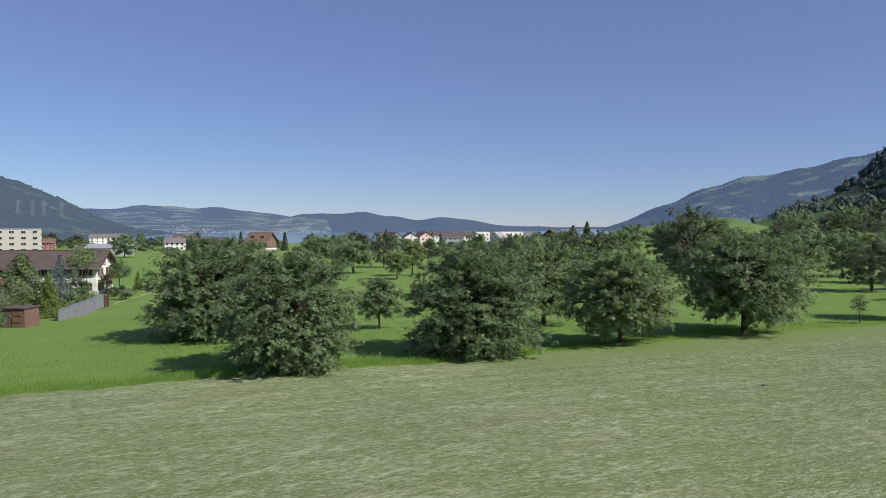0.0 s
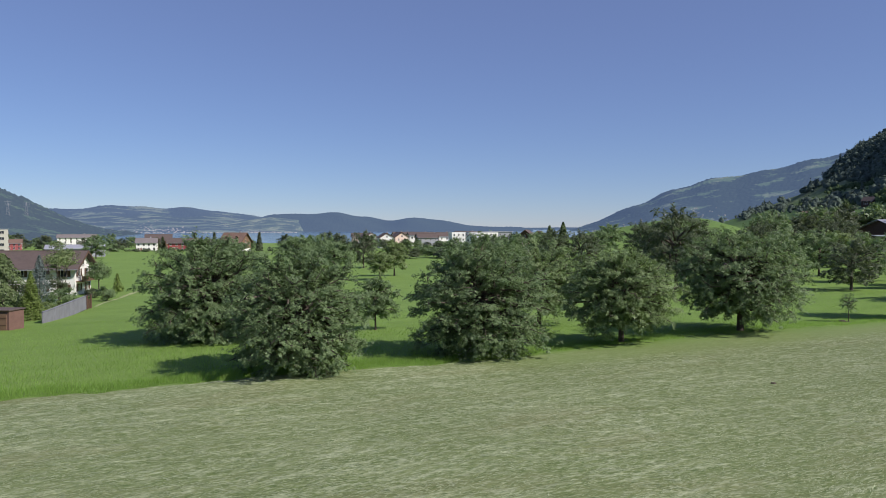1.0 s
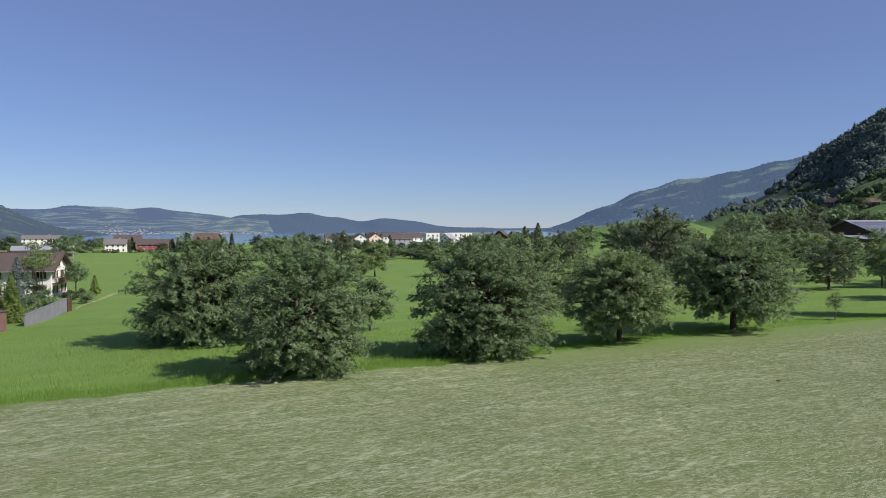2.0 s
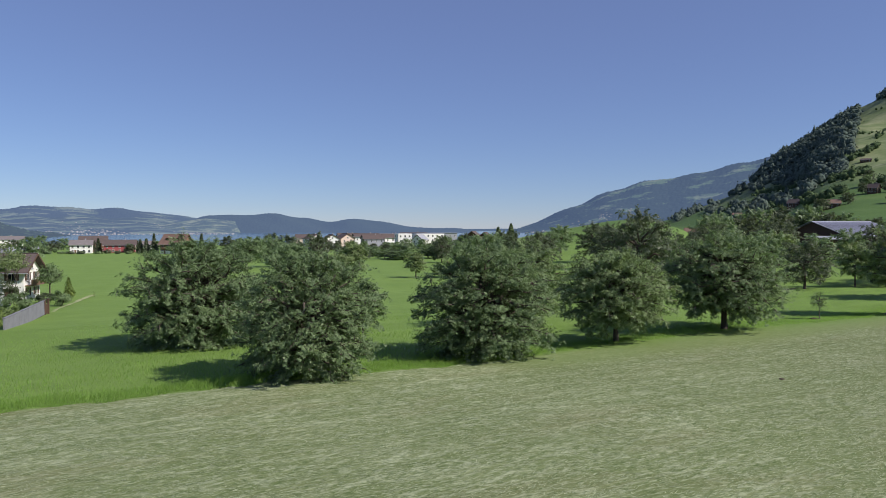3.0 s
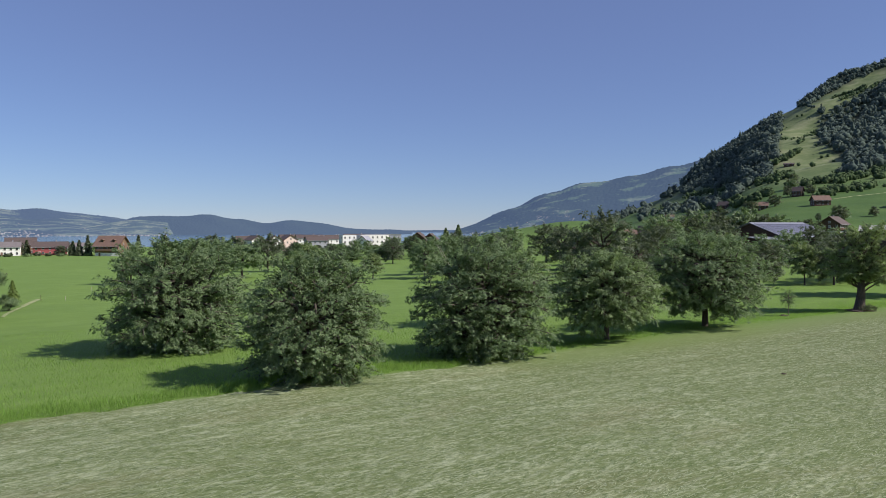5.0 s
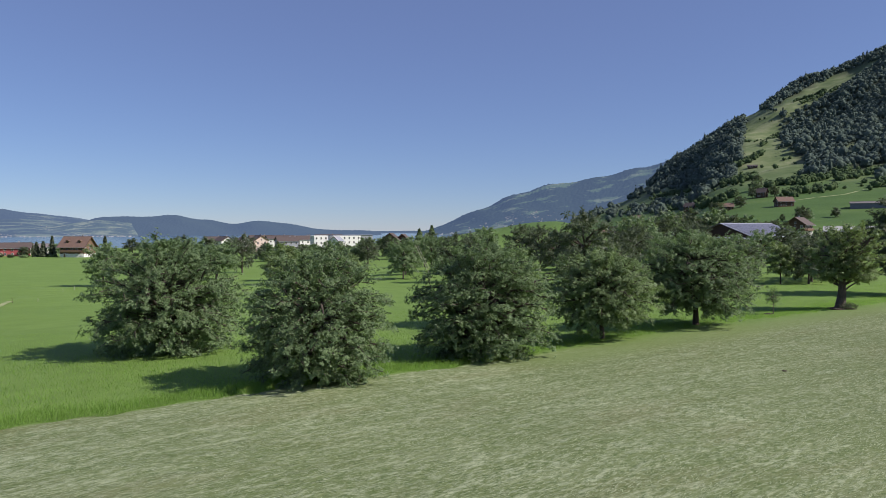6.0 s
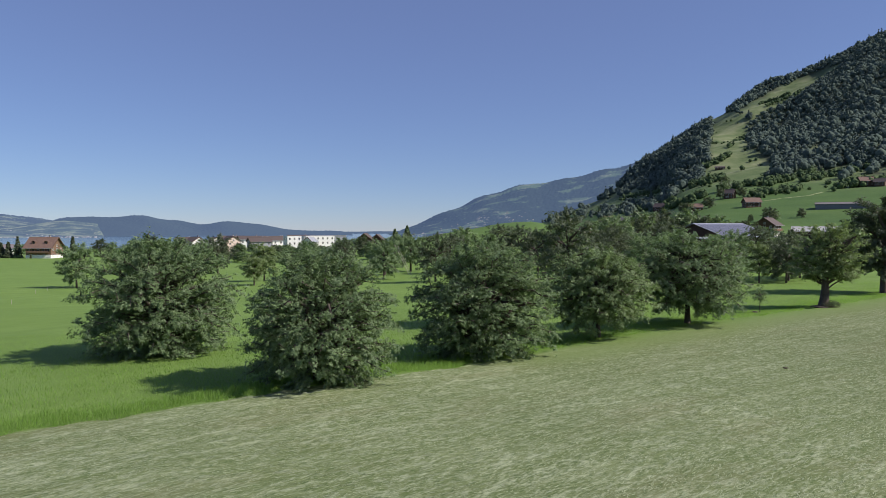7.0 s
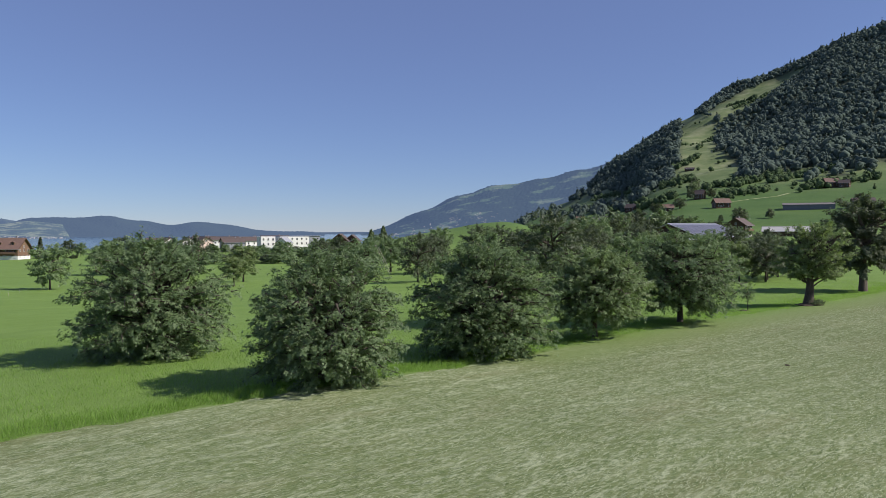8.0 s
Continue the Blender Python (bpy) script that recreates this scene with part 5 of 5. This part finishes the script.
VILLAGE = [
    # x, y, turn, w, d, h, rise, wall, roof, cols
    (-14, 520, -70, 12, 10, 7.6, 3.2, PINK, TILE, 3), (-24, 516, -75, 11, 10, 7.4, 3.0, PLASTER, TILE, 3), (2, 566, 10, 20, 12, 8.2, 2.2, PLASTER, TILE, 5), (6, 538, 14, 15, 10, 6.6, 2.8, GREY, TILE, 4),
    (22, 586, 5, 24, 12, 7.8, 2.0, PLASTER, TILE_GREY, 6), (20, 546, 20, 13, 10, 7.2, 2.6, PLASTER, TILE, 3), (42, 596, 10, 22, 12, 8.2, 2.0, TIMBER_MID, TILE, 5),
    (-38, 540, -60, 12, 10, 7.6, 3.0, PLASTER, TILE, 3), (-46, 575, 10, 14, 10, 7.8, 2.6, PINK, TILE, 4), (54, 575, 0, 15, 10, 9.7, 0, PLASTER, GREY, 4),
    (-12, 600, 12, 18, 11, 8.4, 2.4, PLASTER, TILE, 4), (68, 600, 5, 20, 12, 9.6, 0, GREY, GREY, 5),
]
for x, y, turn, w, d, h, rise, wall, roof, cols in VILLAGE:
    house("village_house", "village house with tiled roof near the lake" if rise else "flat-roofed village building near the lake", (x, y), turn, w, d, h, rise, wall, roof, 2, cols, 2, 0.6, group="village houses")
house("white_block", "white cubic building with flat roof", (27.5, 513), 12, 10, 10, 9.8, 0, PLASTER, PLASTER, 3, 3, 2, 0.05, group="village houses", category="building")
house("white_block", "broad white terraced building with flat roof", (46.5, 524), 12, 21, 12, 9.6, 0, PLASTER, GREY, 3, 6, 3, 0.05, group="village houses", category="building")
house("white_block", "white building with sloping glazed front", (39, 505), 60, 10, 8, 5.6, 3.4, PLASTER, METAL, 2, 4, 2, 0.3, group="village houses", category="building", chimney=False)
house("barn", "dark-roofed barn among the trees", (72, 474), 70, 13, 11, 6.0, 4.2, TIMBER, TILE, 1, 2, 1, 0.8, chimney=False, group="farm barns", category="barn")
house("barn", "dark-roofed barn among the trees", (81, 478), 70, 12, 9, 5.4, 3.6, TIMBER, TILE, 1, 2, 1, 0.8, chimney=False, group="farm barns", category="barn")
for k, (x, y) in enumerate(((66, 362), (75, 372))):
    conifer("spruce", (x, y), 9.5, 6.6, 60 + k, LEAF_CONIFER, "dark slender spruce rising above the orchard", 14, 90, 0.6, 1.0, group="spruces")
for k, (x, y) in enumerate(((-126.5, 447), (-100, 452), (-131.5, 449), (-135.5, 451), (-166, 470))):
    conifer("spruce", (x, y), (12, 12, 9, 8.5, 9)[k], 4.6, 70 + k, LEAF_DARK, "dark garden spruce beside village houses", 12, 70, 0.7, 0.6, group="village spruces")


# ---- farms on the hillside ----
def solar_barn():
    """Wide barn, ridge along x, front slope covered with solar panels."""
    x0, x1, yf, yr, yb = 163.0, 186.5, 230.0, 250.0, 270.0
    zr, ze = 12.3, 6.9
    g = float(height(170, 250)) - 1.5
    th = thing("solar_barn", pose(x0, yf, g), "large dark timber barn with solar panels on its roof", "barn")
    W, zr, ze = x1 - x0, zr - g, ze - g
    bm = bmesh.new()
    prof = [(1.2, -2), (yb - yf - 1.2, -2), (yb - yf - 1.2, ze), (yr - yf, zr - 0.3), (1.2, ze)]
    ends = [[bm.verts.new((px, py, pz)) for py, pz in prof] for px in (0.8, W - 0.8)]
    bm.faces.new(ends[0][::-1])
    bm.faces.new(ends[1])
    for i in range(5):
        j = (i + 1) % 5
        bm.faces.new((ends[0][i], ends[0][j], ends[1][j], ends[1][i]))
    bmesh.ops.recalc_face_normals(bm, faces=bm.faces[:])
    part("wall", bm, TIMBER, th)
    run, drop = yr - yf, zr - ze
    tilt = math.degrees(math.atan2(drop, run))
    length = math.hypot(run, drop)
    for s in (0, 1):
        m = pose(0, yr - yf, zr, tilt if s == 0 else -tilt) 
        bm = box(-0.3, W + 0.3, -length - 0.6 if s == 0 else 0, 0 if s == 0 else length + 0.6, -0.2, 0.0)
        bmesh.ops.transform(bm, matrix=m, verts=bm.verts[:])
        part("roof_slope", bm, METAL, th)
    panel = None
    m = pose(0, yr - yf, zr, tilt)
    for r in range(11):
        for c in range(14):
            if panel is None:
                bm = box(0, 1.6, 0, 1.36, 0.08, 0.13)
                panel = bpy.data.meshes.new("solar_panel")
                bm.to_mesh(panel)
                bm.free()
                panel.materials.append(PANEL)
            ob = new("solar_panel", panel)
            ob.parent = th
            ob.matrix_basis = m @ pose(0.35 + c * 1.64, -3.6 - r * 1.6 - (0.12 if r % 2 else 0), 0)
    part("lean_to", box(-9, 0.75, -3, 8, -2, ze - 1.6), TIMBER, th)
    bm = box(-9.6, 1.2, -3.8, 9, 0, 0.22)
    bmesh.ops.transform(bm, matrix=pose(0, 0, ze - 0.9, 4, 0, 0), verts=bm.verts[:])
    part("lean_to_roof", bm, METAL, th)
    return th


solar_barn()
house("hill_chalet", "dark timber chalet on white plastered base", (266.6, 326), 28, 10.5, 10, 6.6, 3.4, TIMBER, TILE, 2, 4, 3, 1.2, None, ("front", 3.2), plinth=PLASTER, plinth_h=2.6)
house("hall", "low hall with pale metal roof", (290, 316), -44, 24, 27, 2.2, 2.6, TIMBER, METAL_PALE, 1, 0, 0, 0.5, chimney=False, category="building")
house("long_shed", "long grey shed with flat-pitched roof", (532, 533), -44, 44, 13, 3.6, 1.6, CONCRETE, TILE_GREY, 1, 0, 0, 0.6, chimney=False, category="shed", sink=3.0)
HILL = [
    (490, 603, -18, 15, 11, 5.0, 4.2, TIMBER, TILE_RED, "red-roofed dark timber farmhouse on the hill"), (698, 660, -25, 15, 11, 5.6, 4.6, TIMBER, TILE_RED, "red-roofed farmhouse high on the meadow"),
    (704, 646, -60, 11, 9, 4.6, 3.6, TIMBER, TILE, "dark timber barn beside a farmhouse"), (575, 511, -40, 18, 12, 4.2, 2.8, TIMBER, TILE, "dark barn on the green slope"),
    (441, 388, -45, 6, 6, 6.0, 2.4, TIMBER, TILE_RED, "small red-roofed building among trees"), (458, 651, -30, 15, 11, 4.6, 3.6, TIMBER, TILE_RED, "brown-roofed farmhouse among trees"),
    (542, 700, -60, 10, 9, 5.6, 4.2, TIMBER, TILE, "dark gabled farmhouse below the alpine meadow"), (837, 1095, -38, 16, 9, 3.0, 2.0, TIMBER, TILE, "small alpine barn in a clearing"),
    (596, 920, -62, 15, 12, 5.6, 5.2, TIMBER, TILE, "dark gabled farmhouse at the wood's edge"), (605, 1085, -25, 13, 9, 4.6, 3.0, PLASTER, TILE_RED, "small house with tan roof beside the wood"),
    (431, 744, -58, 10.5, 9.5, 6.2, 4.4, PLASTER, TILE_GREY, "white gabled house on the hillside"), (433, 729, -58, 10.5, 9.5, 6.4, 4.6, PLASTER, TILE_GREY, "white gabled house on the hillside"),
    (421, 698, -58, 10.5, 9.5, 6.4, 4.4, PLASTER, TILE, "white gabled house with dark roof"), (444, 722, -30, 11, 9, 5.6, 2.8, PLASTER, TILE_GREY, "white house with grey roof"),
    (419, 752, -28, 10, 8, 4.4, 3.6, PLASTER, TILE_RED, "white house with broad red-brown roof above the village"),
    (302, 627, -22, 12, 9, 5.0, 4.0, TIMBER, TILE_RED, "dark farmhouse with reddish roof"), (315, 622, -70, 14, 12, 5.0, 5.4, TIMBER_MID, TILE, "brown-roofed barn beside the farm"),
]
for x, y, turn, w, d, h, rise, wall, roof, label in HILL:
    house("farmhouse", label, (x, y), turn, w, d, h, rise, wall, roof, 2, 3, 2, 0.9, group="hill farms", sink=3.0)


ground_patch("hill_track", "pale gravel farm track across the hill pasture", [(520, 630), (543, 645), (568, 647), (587, 644), (606, 648), (625, 655), (643, 661), (661, 666), (678, 669), (694, 672)], 2.6, WORN)


# ---- far towns, too small to tell apart ----
def far_houses(name, label, spots, sizes, mat):
    vs, fs = [], []
    cube = np.array([(x, y, z) for z in (0, 1) for y in (-0.5, 0.5) for x in (-0.5, 0.5)] + [(-0.5, 0, 1.5), (0.5, 0, 1.5)], float)
    quads = [(0, 1, 5, 4), (1, 3, 7, 5), (3, 2, 6, 7), (2, 0, 4, 6), (4, 5, 9, 8), (6, 8, 9, 7), (4, 8, 6, 6), (5, 7, 9, 9)]
    tris = [t for q in quads for t in ((q[0], q[1], q[2]), (q[0], q[2], q[3])) if len(set(t)) == 3]
    for i, ((x, y, z), s) in enumerate(zip(spots, sizes)):
        vs.append(cube * np.array([s, s * 0.8, s * 0.42]) + np.array([x, y, z]))
        fs.append(np.array(tris) + i * len(cube))
    tagged(new(name, arrays_mesh(name, np.concatenate(vs), np.concatenate(fs), mat)), label, "houses", kind="stuff")


def town_spots(rng, n, b0, b1, r0, r1, up):
    out = []
    for _ in range(n):
        b, r = radians(rng.uniform(b0, b1)), rng.uniform(r0, r1)
        out.append((EYE_XY[0] + r * math.sin(b), EYE_XY[1] + r * math.cos(b), up(math.degrees(b), r)))
    return out


def slope_of(bs, es, r_foot, r_top, curve):
    def up(b, r):
        top = 9.6 + r_top * math.tan(radians(float(smooth_table(b, bs, es))))
        return (LAKE - 6) + (top - LAKE + 6) * min(1.0, max(0.0, (r - r_foot) / (r_top - r_foot))) ** curve - 1.0
    return up


TOWN = plain("far_town_walls", (0.33, 0.34, 0.36), 0.9, 0.35, 0.02)
rng = np.random.default_rng(77)
fields_up = slope_of((-29, -25.9, -22.5, -16.9, -12.2, -10), (0.55, 0.7, 0.95, 0.8, 0.45, 0.1), 1900, 3400, 1.3)
ridge_up = slope_of((12.4, 13.5, 18.05, 22.1, 27.1, 31.5, 33.2, 42), (-0.2, 0.08, 1.98, 3.4, 4.2, 5.22, 5.7, 6.5), 2450, 3600, 1.0)
spots = town_spots(rng, 300, -27, -9, 2010, 2330, lambda b, r: max(LAKE - 1, fields_up(b, r))) + town_spots(rng, 90, -22, -17.5, 2200, 2600, fields_up) + town_spots(rng, 60, -26, -23, 2300, 2700, fields_up) + town_spots(rng, 50, -28, -14, 2400, 3000, fields_up)
far_houses("far_shore_town", "pale houses of a town along the far lake shore", spots, rng.uniform(2.0, 5.2, len(spots)), TOWN)
spots = town_spots(rng, 110, 19.4, 22.0, 2790, 2950, ridge_up) + town_spots(rng, 50, 16.5, 24, 2640, 2900, ridge_up) + town_spots(rng, 18, 21, 28, 2640, 2850, ridge_up) + town_spots(rng, 36, 13.6, 17.5, 2540, 2700, ridge_up)
far_houses("ridge_hamlet", "white houses scattered on the ridge above the lake", spots, rng.uniform(2.5, 6.0, len(spots)), TOWN)


# ---- pylons on the wooded hillside ----
def pylon(place, z, tall):
    x, y = place
    th = thing("pylon", pose(x, y, z, 0, 0, 20), "grey steel lattice power pylon on the wooded slope", "pylon", "power pylons")
    lines = [[(sx * 2.6, sy * 2.6, 0, 0.07), (sx * 0.5, sy * 0.5, tall, 0.06)] for sx in (-1, 1) for sy in (-1, 1)]
    for k in range(6):
        a, b = 2.6 - 2.1 * k / 6, 2.6 - 2.1 * (k + 1) / 6
        for s in (-1, 1):
            lines += [[(-a, s * a, tall * k / 6, 0.05), (b, s * b, tall * (k + 1) / 6, 0.05)], [(a, s * a, tall * k / 6, 0.05), (-b, s * b, tall * (k + 1) / 6, 0.05)]]
    v, f = tubes(lines, 4)
    part("mast", arrays_mesh("mast", v, f, GREY), GREY, th)
    for h in (0.7, 0.82, 0.94):
        part("crossarm", box(-5, 5, -0.12, 0.12, tall * h - 0.12, tall * h + 0.12), GREY, th)


left_up = slope_of((-62, -40, -31.7, -29, -26.6, -23.6, -20), (7, 6, 3.5, 2.55, 1.34, 0.0, -0.6), 950, 1900, 1.0)
for b, r in ((-30.45, 1260), (-29.57, 1290), (-28.9, 1320), (-27.8, 1400)):
    pylon((EYE_XY[0] + r * math.sin(radians(b)), EYE_XY[1] + r * math.cos(radians(b))), left_up(b, r), 24)


shrub("grass_tuft", (53.9, 73.5), 0.7, 3.0, 88, LEAF_DARK, "rough unmown weeds round the old cherry tree's foot", 30, 30, 0.08)
VILLAGE_GREEN = [LEAF_DARK, LEAF, LEAF_PALE]
pick = random.Random(31)
for k in range(20):
    shrub("village_bush", (-196 + k * 6.4 + pick.uniform(-2, 2), 441 + pick.uniform(-5, 9)), pick.uniform(0.8, 2.6), pick.uniform(3, 6), 200 + k, VILLAGE_GREEN[pick.choice((0, 0, 1, 1, 2))],
          "leafy bush in front of the village houses", 34, 18, 0.5, group="village bushes")


def stake(place, tall, mat, label, lean=(2, 1)):
    """A squared meadow stake with a chamfered head."""
    x, y = place
    th = thing("stake", pose(x, y, float(height(x, y)), lean[0], lean[1], 20), label, "stake", "meadow stakes")
    part("post", box(-0.03, 0.03, -0.03, 0.03, -0.3, tall, 0.008), mat, th)
    bm = bmesh.new()
    bmesh.ops.create_cone(bm, cap_ends=True, segments=4, radius1=0.04, radius2=0.008, depth=0.06, matrix=pose(0, 0, tall + 0.03, 0, 0, 45))
    part("head", bm, mat, th)


stake((-52.1, 141.4), 0.75, PALE_WOOD, "pale weathered marker stake in the meadow")
stake((-56.0, 141.1), 1.0, TIMBER, "dark weathered wooden stake in the meadow", (4, -3))
stake((-54.0, 175.7), 0.75, PALE_WOOD, "pale weathered marker stake in the meadow", (-3, 2))
stake((-54.6, 168.7), 0.75, PALE_WOOD, "pale weathered marker stake in the meadow", (1, -3))


def prop_pole(foot, head, label):
    x, y = foot
    z = float(height(x, y))
    th = thing("prop_pole", pose(x, y, z), label, "pole", "fruit tree props")
    e = (head[0] - x, head[1] - y, head[2])
    v, f = tubes([[(0, 0, -0.2, 0.07), (e[0] * 0.5, e[1] * 0.5, e[2] * 0.5, 0.06), (*e, 0.045)]], 8)
    part("shaft", arrays_mesh("shaft", v, f, PALE_WOOD, True), PALE_WOOD, th)
    v, f = tubes([[(*e, 0.05), (e[0] - 0.18, e[1], e[2] + 0.35, 0.03)], [(*e, 0.05), (e[0] + 0.2, e[1], e[2] + 0.33, 0.03)]], 6)
    part("fork", arrays_mesh("fork", v, f, PALE_WOOD, True), PALE_WOOD, th)


prop_pole((29.6, 188.0), (25.6, 187.4, 7.6), "pale weathered pole leaning against an orchard tree")
prop_pole((30.3, 188.6), (26.6, 188.4, 7.2), "pale weathered pole leaning against an orchard tree")


def mound(name, place, wide, tall, seed, label):
    """A low uneven heap of earth."""
    rng = np.random.default_rng(seed)
    x, y = place
    th = thing(name, pose(x, y, float(height(x, y)) - 0.02), label, "earth")
    bm = bmesh.new()
    bmesh.ops.create_icosphere(bm, subdivisions=3, radius=1.0)
    ph = rng.uniform(0, 6.28, 6)
    for v in bm.verts:
        c = v.co
        k = 1 + 0.16 * math.sin(c.x * 4 + ph[0]) + 0.12 * math.sin(c.y * 6 + ph[1]) + 0.1 * math.sin(c.z * 8 + c.x * 5 + ph[2]) + rng.normal(0, 0.05)
        v.co = (c.x * wide / 2 * k, c.y * wide / 2 * k, max(c.z * tall * k, -0.1))
    part("soil", bm, EARTH, th)


mound("earth_mound", (53.4, 74.2), 2.6, 0.28, 5, "dark bare earth round the old cherry tree's foot")
mound("earth_mound", (42.3, 73.0), 1.1, 0.16, 6, "dark dug earth round the planted sapling")
mound("earth_clod", (19.9, 44.0), 0.32, 0.1, 7, "small dark clod of earth on the mown field")


# ---- grass and hay ----
def edge_y(x):
    return EDGE[0] + EDGE[1] * x + EDGE[2] * x * x


def blade_material(name, dark, light, glow=0.35):
    return leaf_material(name, dark, light, 0.55, glow)


def meadow_grass():
    """Standing grass: fine leaning blades, tallest at the cut edge and thinning out behind it."""
    rng = np.random.default_rng(90)
    n = 270000
    x = rng.uniform(-62, 96, n)
    back = np.concatenate((rng.uniform(0, 1, n // 4) ** 1.5 * 4, rng.uniform(0, 1, n - n // 4) ** 1.7 * 48))
    soft = np.clip((x + 2) / 14, 0, 1)
    back = back + soft * rng.uniform(2.0, 4.6, n)
    y = edge_y(x) + back + 0.3 * np.sin(x * 0.9) + 0.25 * np.sin(x * 2.3 + 1)
    z = height(x, y)
    h = np.where(back < 2.6, (0.1 + 0.3 * np.clip(back / 1.0, 0, 1)) * rng.uniform(0.6, 1.15, n), rng.uniform(0.1, 0.3, n) * np.clip(1.1 - back / 60, 0.3, 1)) * (1 + 0.3 * np.sin(x * 0.35) * np.sin(y * 0.4)) * (1 - 0.45 * soft)
    w = rng.uniform(0.008, 0.02, n) * (1 + back / 60)
    a = rng.uniform(0, 6.28, n)
    c, s = np.cos(a) * w, np.sin(a) * w
    v = np.stack((np.stack((x - c, y - s, z - 0.04), -1), np.stack((x + c, y + s, z - 0.04), -1),
                  np.stack((x + rng.normal(0, 0.1, n), y + rng.normal(0, 0.1, n), z + h), -1)), 1).reshape(-1, 3)
    mat = blade_material("meadow_blades", (0.155, 0.25, 0.047), (0.235, 0.365, 0.08), 0.5)
    tagged(new("meadow_grass", arrays_mesh("meadow_grass", v, np.arange(n * 3).reshape(-1, 3), mat)), "tall fresh green meadow grass beside the mown field", "grass", kind="stuff")


def hay():
    """Cut grass lying in loose swaths on the stubble."""
    rng = np.random.default_rng(91)
    n = 640000
    x = rng.uniform(-48, 92, n)
    d = rng.uniform(0.0, 1, n) ** 0.8 * 46
    y = edge_y(x) - d
    bend = d + 1.3 * np.sin(x * 0.11) + 0.8 * np.sin(x * 0.043 + 2)
    row = 0.5 + 0.5 * np.sin(bend * 6.28 / 2.6)
    streak = 0.5 + 0.5 * np.sin(bend * 8.3 + 1.6 * np.sin(x * 0.83) + 1.1 * np.sin(x * 0.31 + 1)) * np.sin(x * 1.27 + bend * 2.3 + 2 * np.sin(bend * 0.7))
    patchy = 0.5 + 0.25 * np.sin(x * 1.1 + y * 0.5) + 0.25 * np.sin(x * 0.37 - y * 1.7 + 2)
    keep = (rng.uniform(0, 1, n) < (0.1 + 0.9 * streak**1.6 * (0.35 + 0.65 * row * patchy)) * np.clip(0.15 + (d - 3.5 * np.clip((x - 2) / 10, 0, 1)) / 4, 0, 1)) & (y > 8)
    x, y = x[keep], y[keep]
    n = len(x)
    z = height(x, y) + rng.uniform(0.004, 0.024, n)
    a = np.arctan(EDGE[1] + 2 * EDGE[2] * x) + rng.normal(0, 0.34, n) + 0.3 * np.sin(x * 0.4 + y * 0.3)
    L, W = rng.uniform(0.04, 0.2, n), rng.uniform(0.004, 0.009, n) * (1 + y / 32)
    c, s = np.cos(a), np.sin(a)
    dz = rng.normal(0, 0.005, n)
    v = np.stack((np.stack((x - c * L - s * W, y - s * L + c * W, z - dz), -1), np.stack((x - c * L + s * W, y - s * L - c * W, z - dz), -1),
                  np.stack((x + c * L, y + s * L, z + dz), -1)), 1).reshape(-1, 3)
    f = np.arange(n * 3).reshape(-1, 3)
    mat = blade_material("cut_hay", (0.18, 0.225, 0.10), (0.47, 0.505, 0.335), 0.2)
    tagged(new("cut_hay", arrays_mesh("cut_hay", v, f, mat)), "loose drying cut grass scattered over the mown field", "hay", kind="stuff")
    # short stubble tufts between the hay
    n = 60000
    x = rng.uniform(-48, 92, n)
    y = edge_y(x) - rng.uniform(0.0, 46, n)
    z = height(x, y)
    h, w, a = rng.uniform(0.006, 0.02, n), rng.uniform(0.006, 0.014, n), rng.uniform(0, 6.28, n)
    c, s = np.cos(a) * w, np.sin(a) * w
    v = np.stack((np.stack((x - c, y - s, z - 0.02), -1), np.stack((x + c, y + s, z - 0.02), -1), np.stack((x + rng.normal(0, 0.08, n), y + rng.normal(0, 0.08, n), z + h), -1)), 1).reshape(-1, 3)
    mat = blade_material("stubble", (0.10, 0.15, 0.04), (0.17, 0.22, 0.075))
    tagged(new("stubble", arrays_mesh("stubble", v, np.arange(n * 3).reshape(-1, 3), mat)), "short green stubble of the mown field", "grass", kind="stuff")


meadow_grass()
hay()
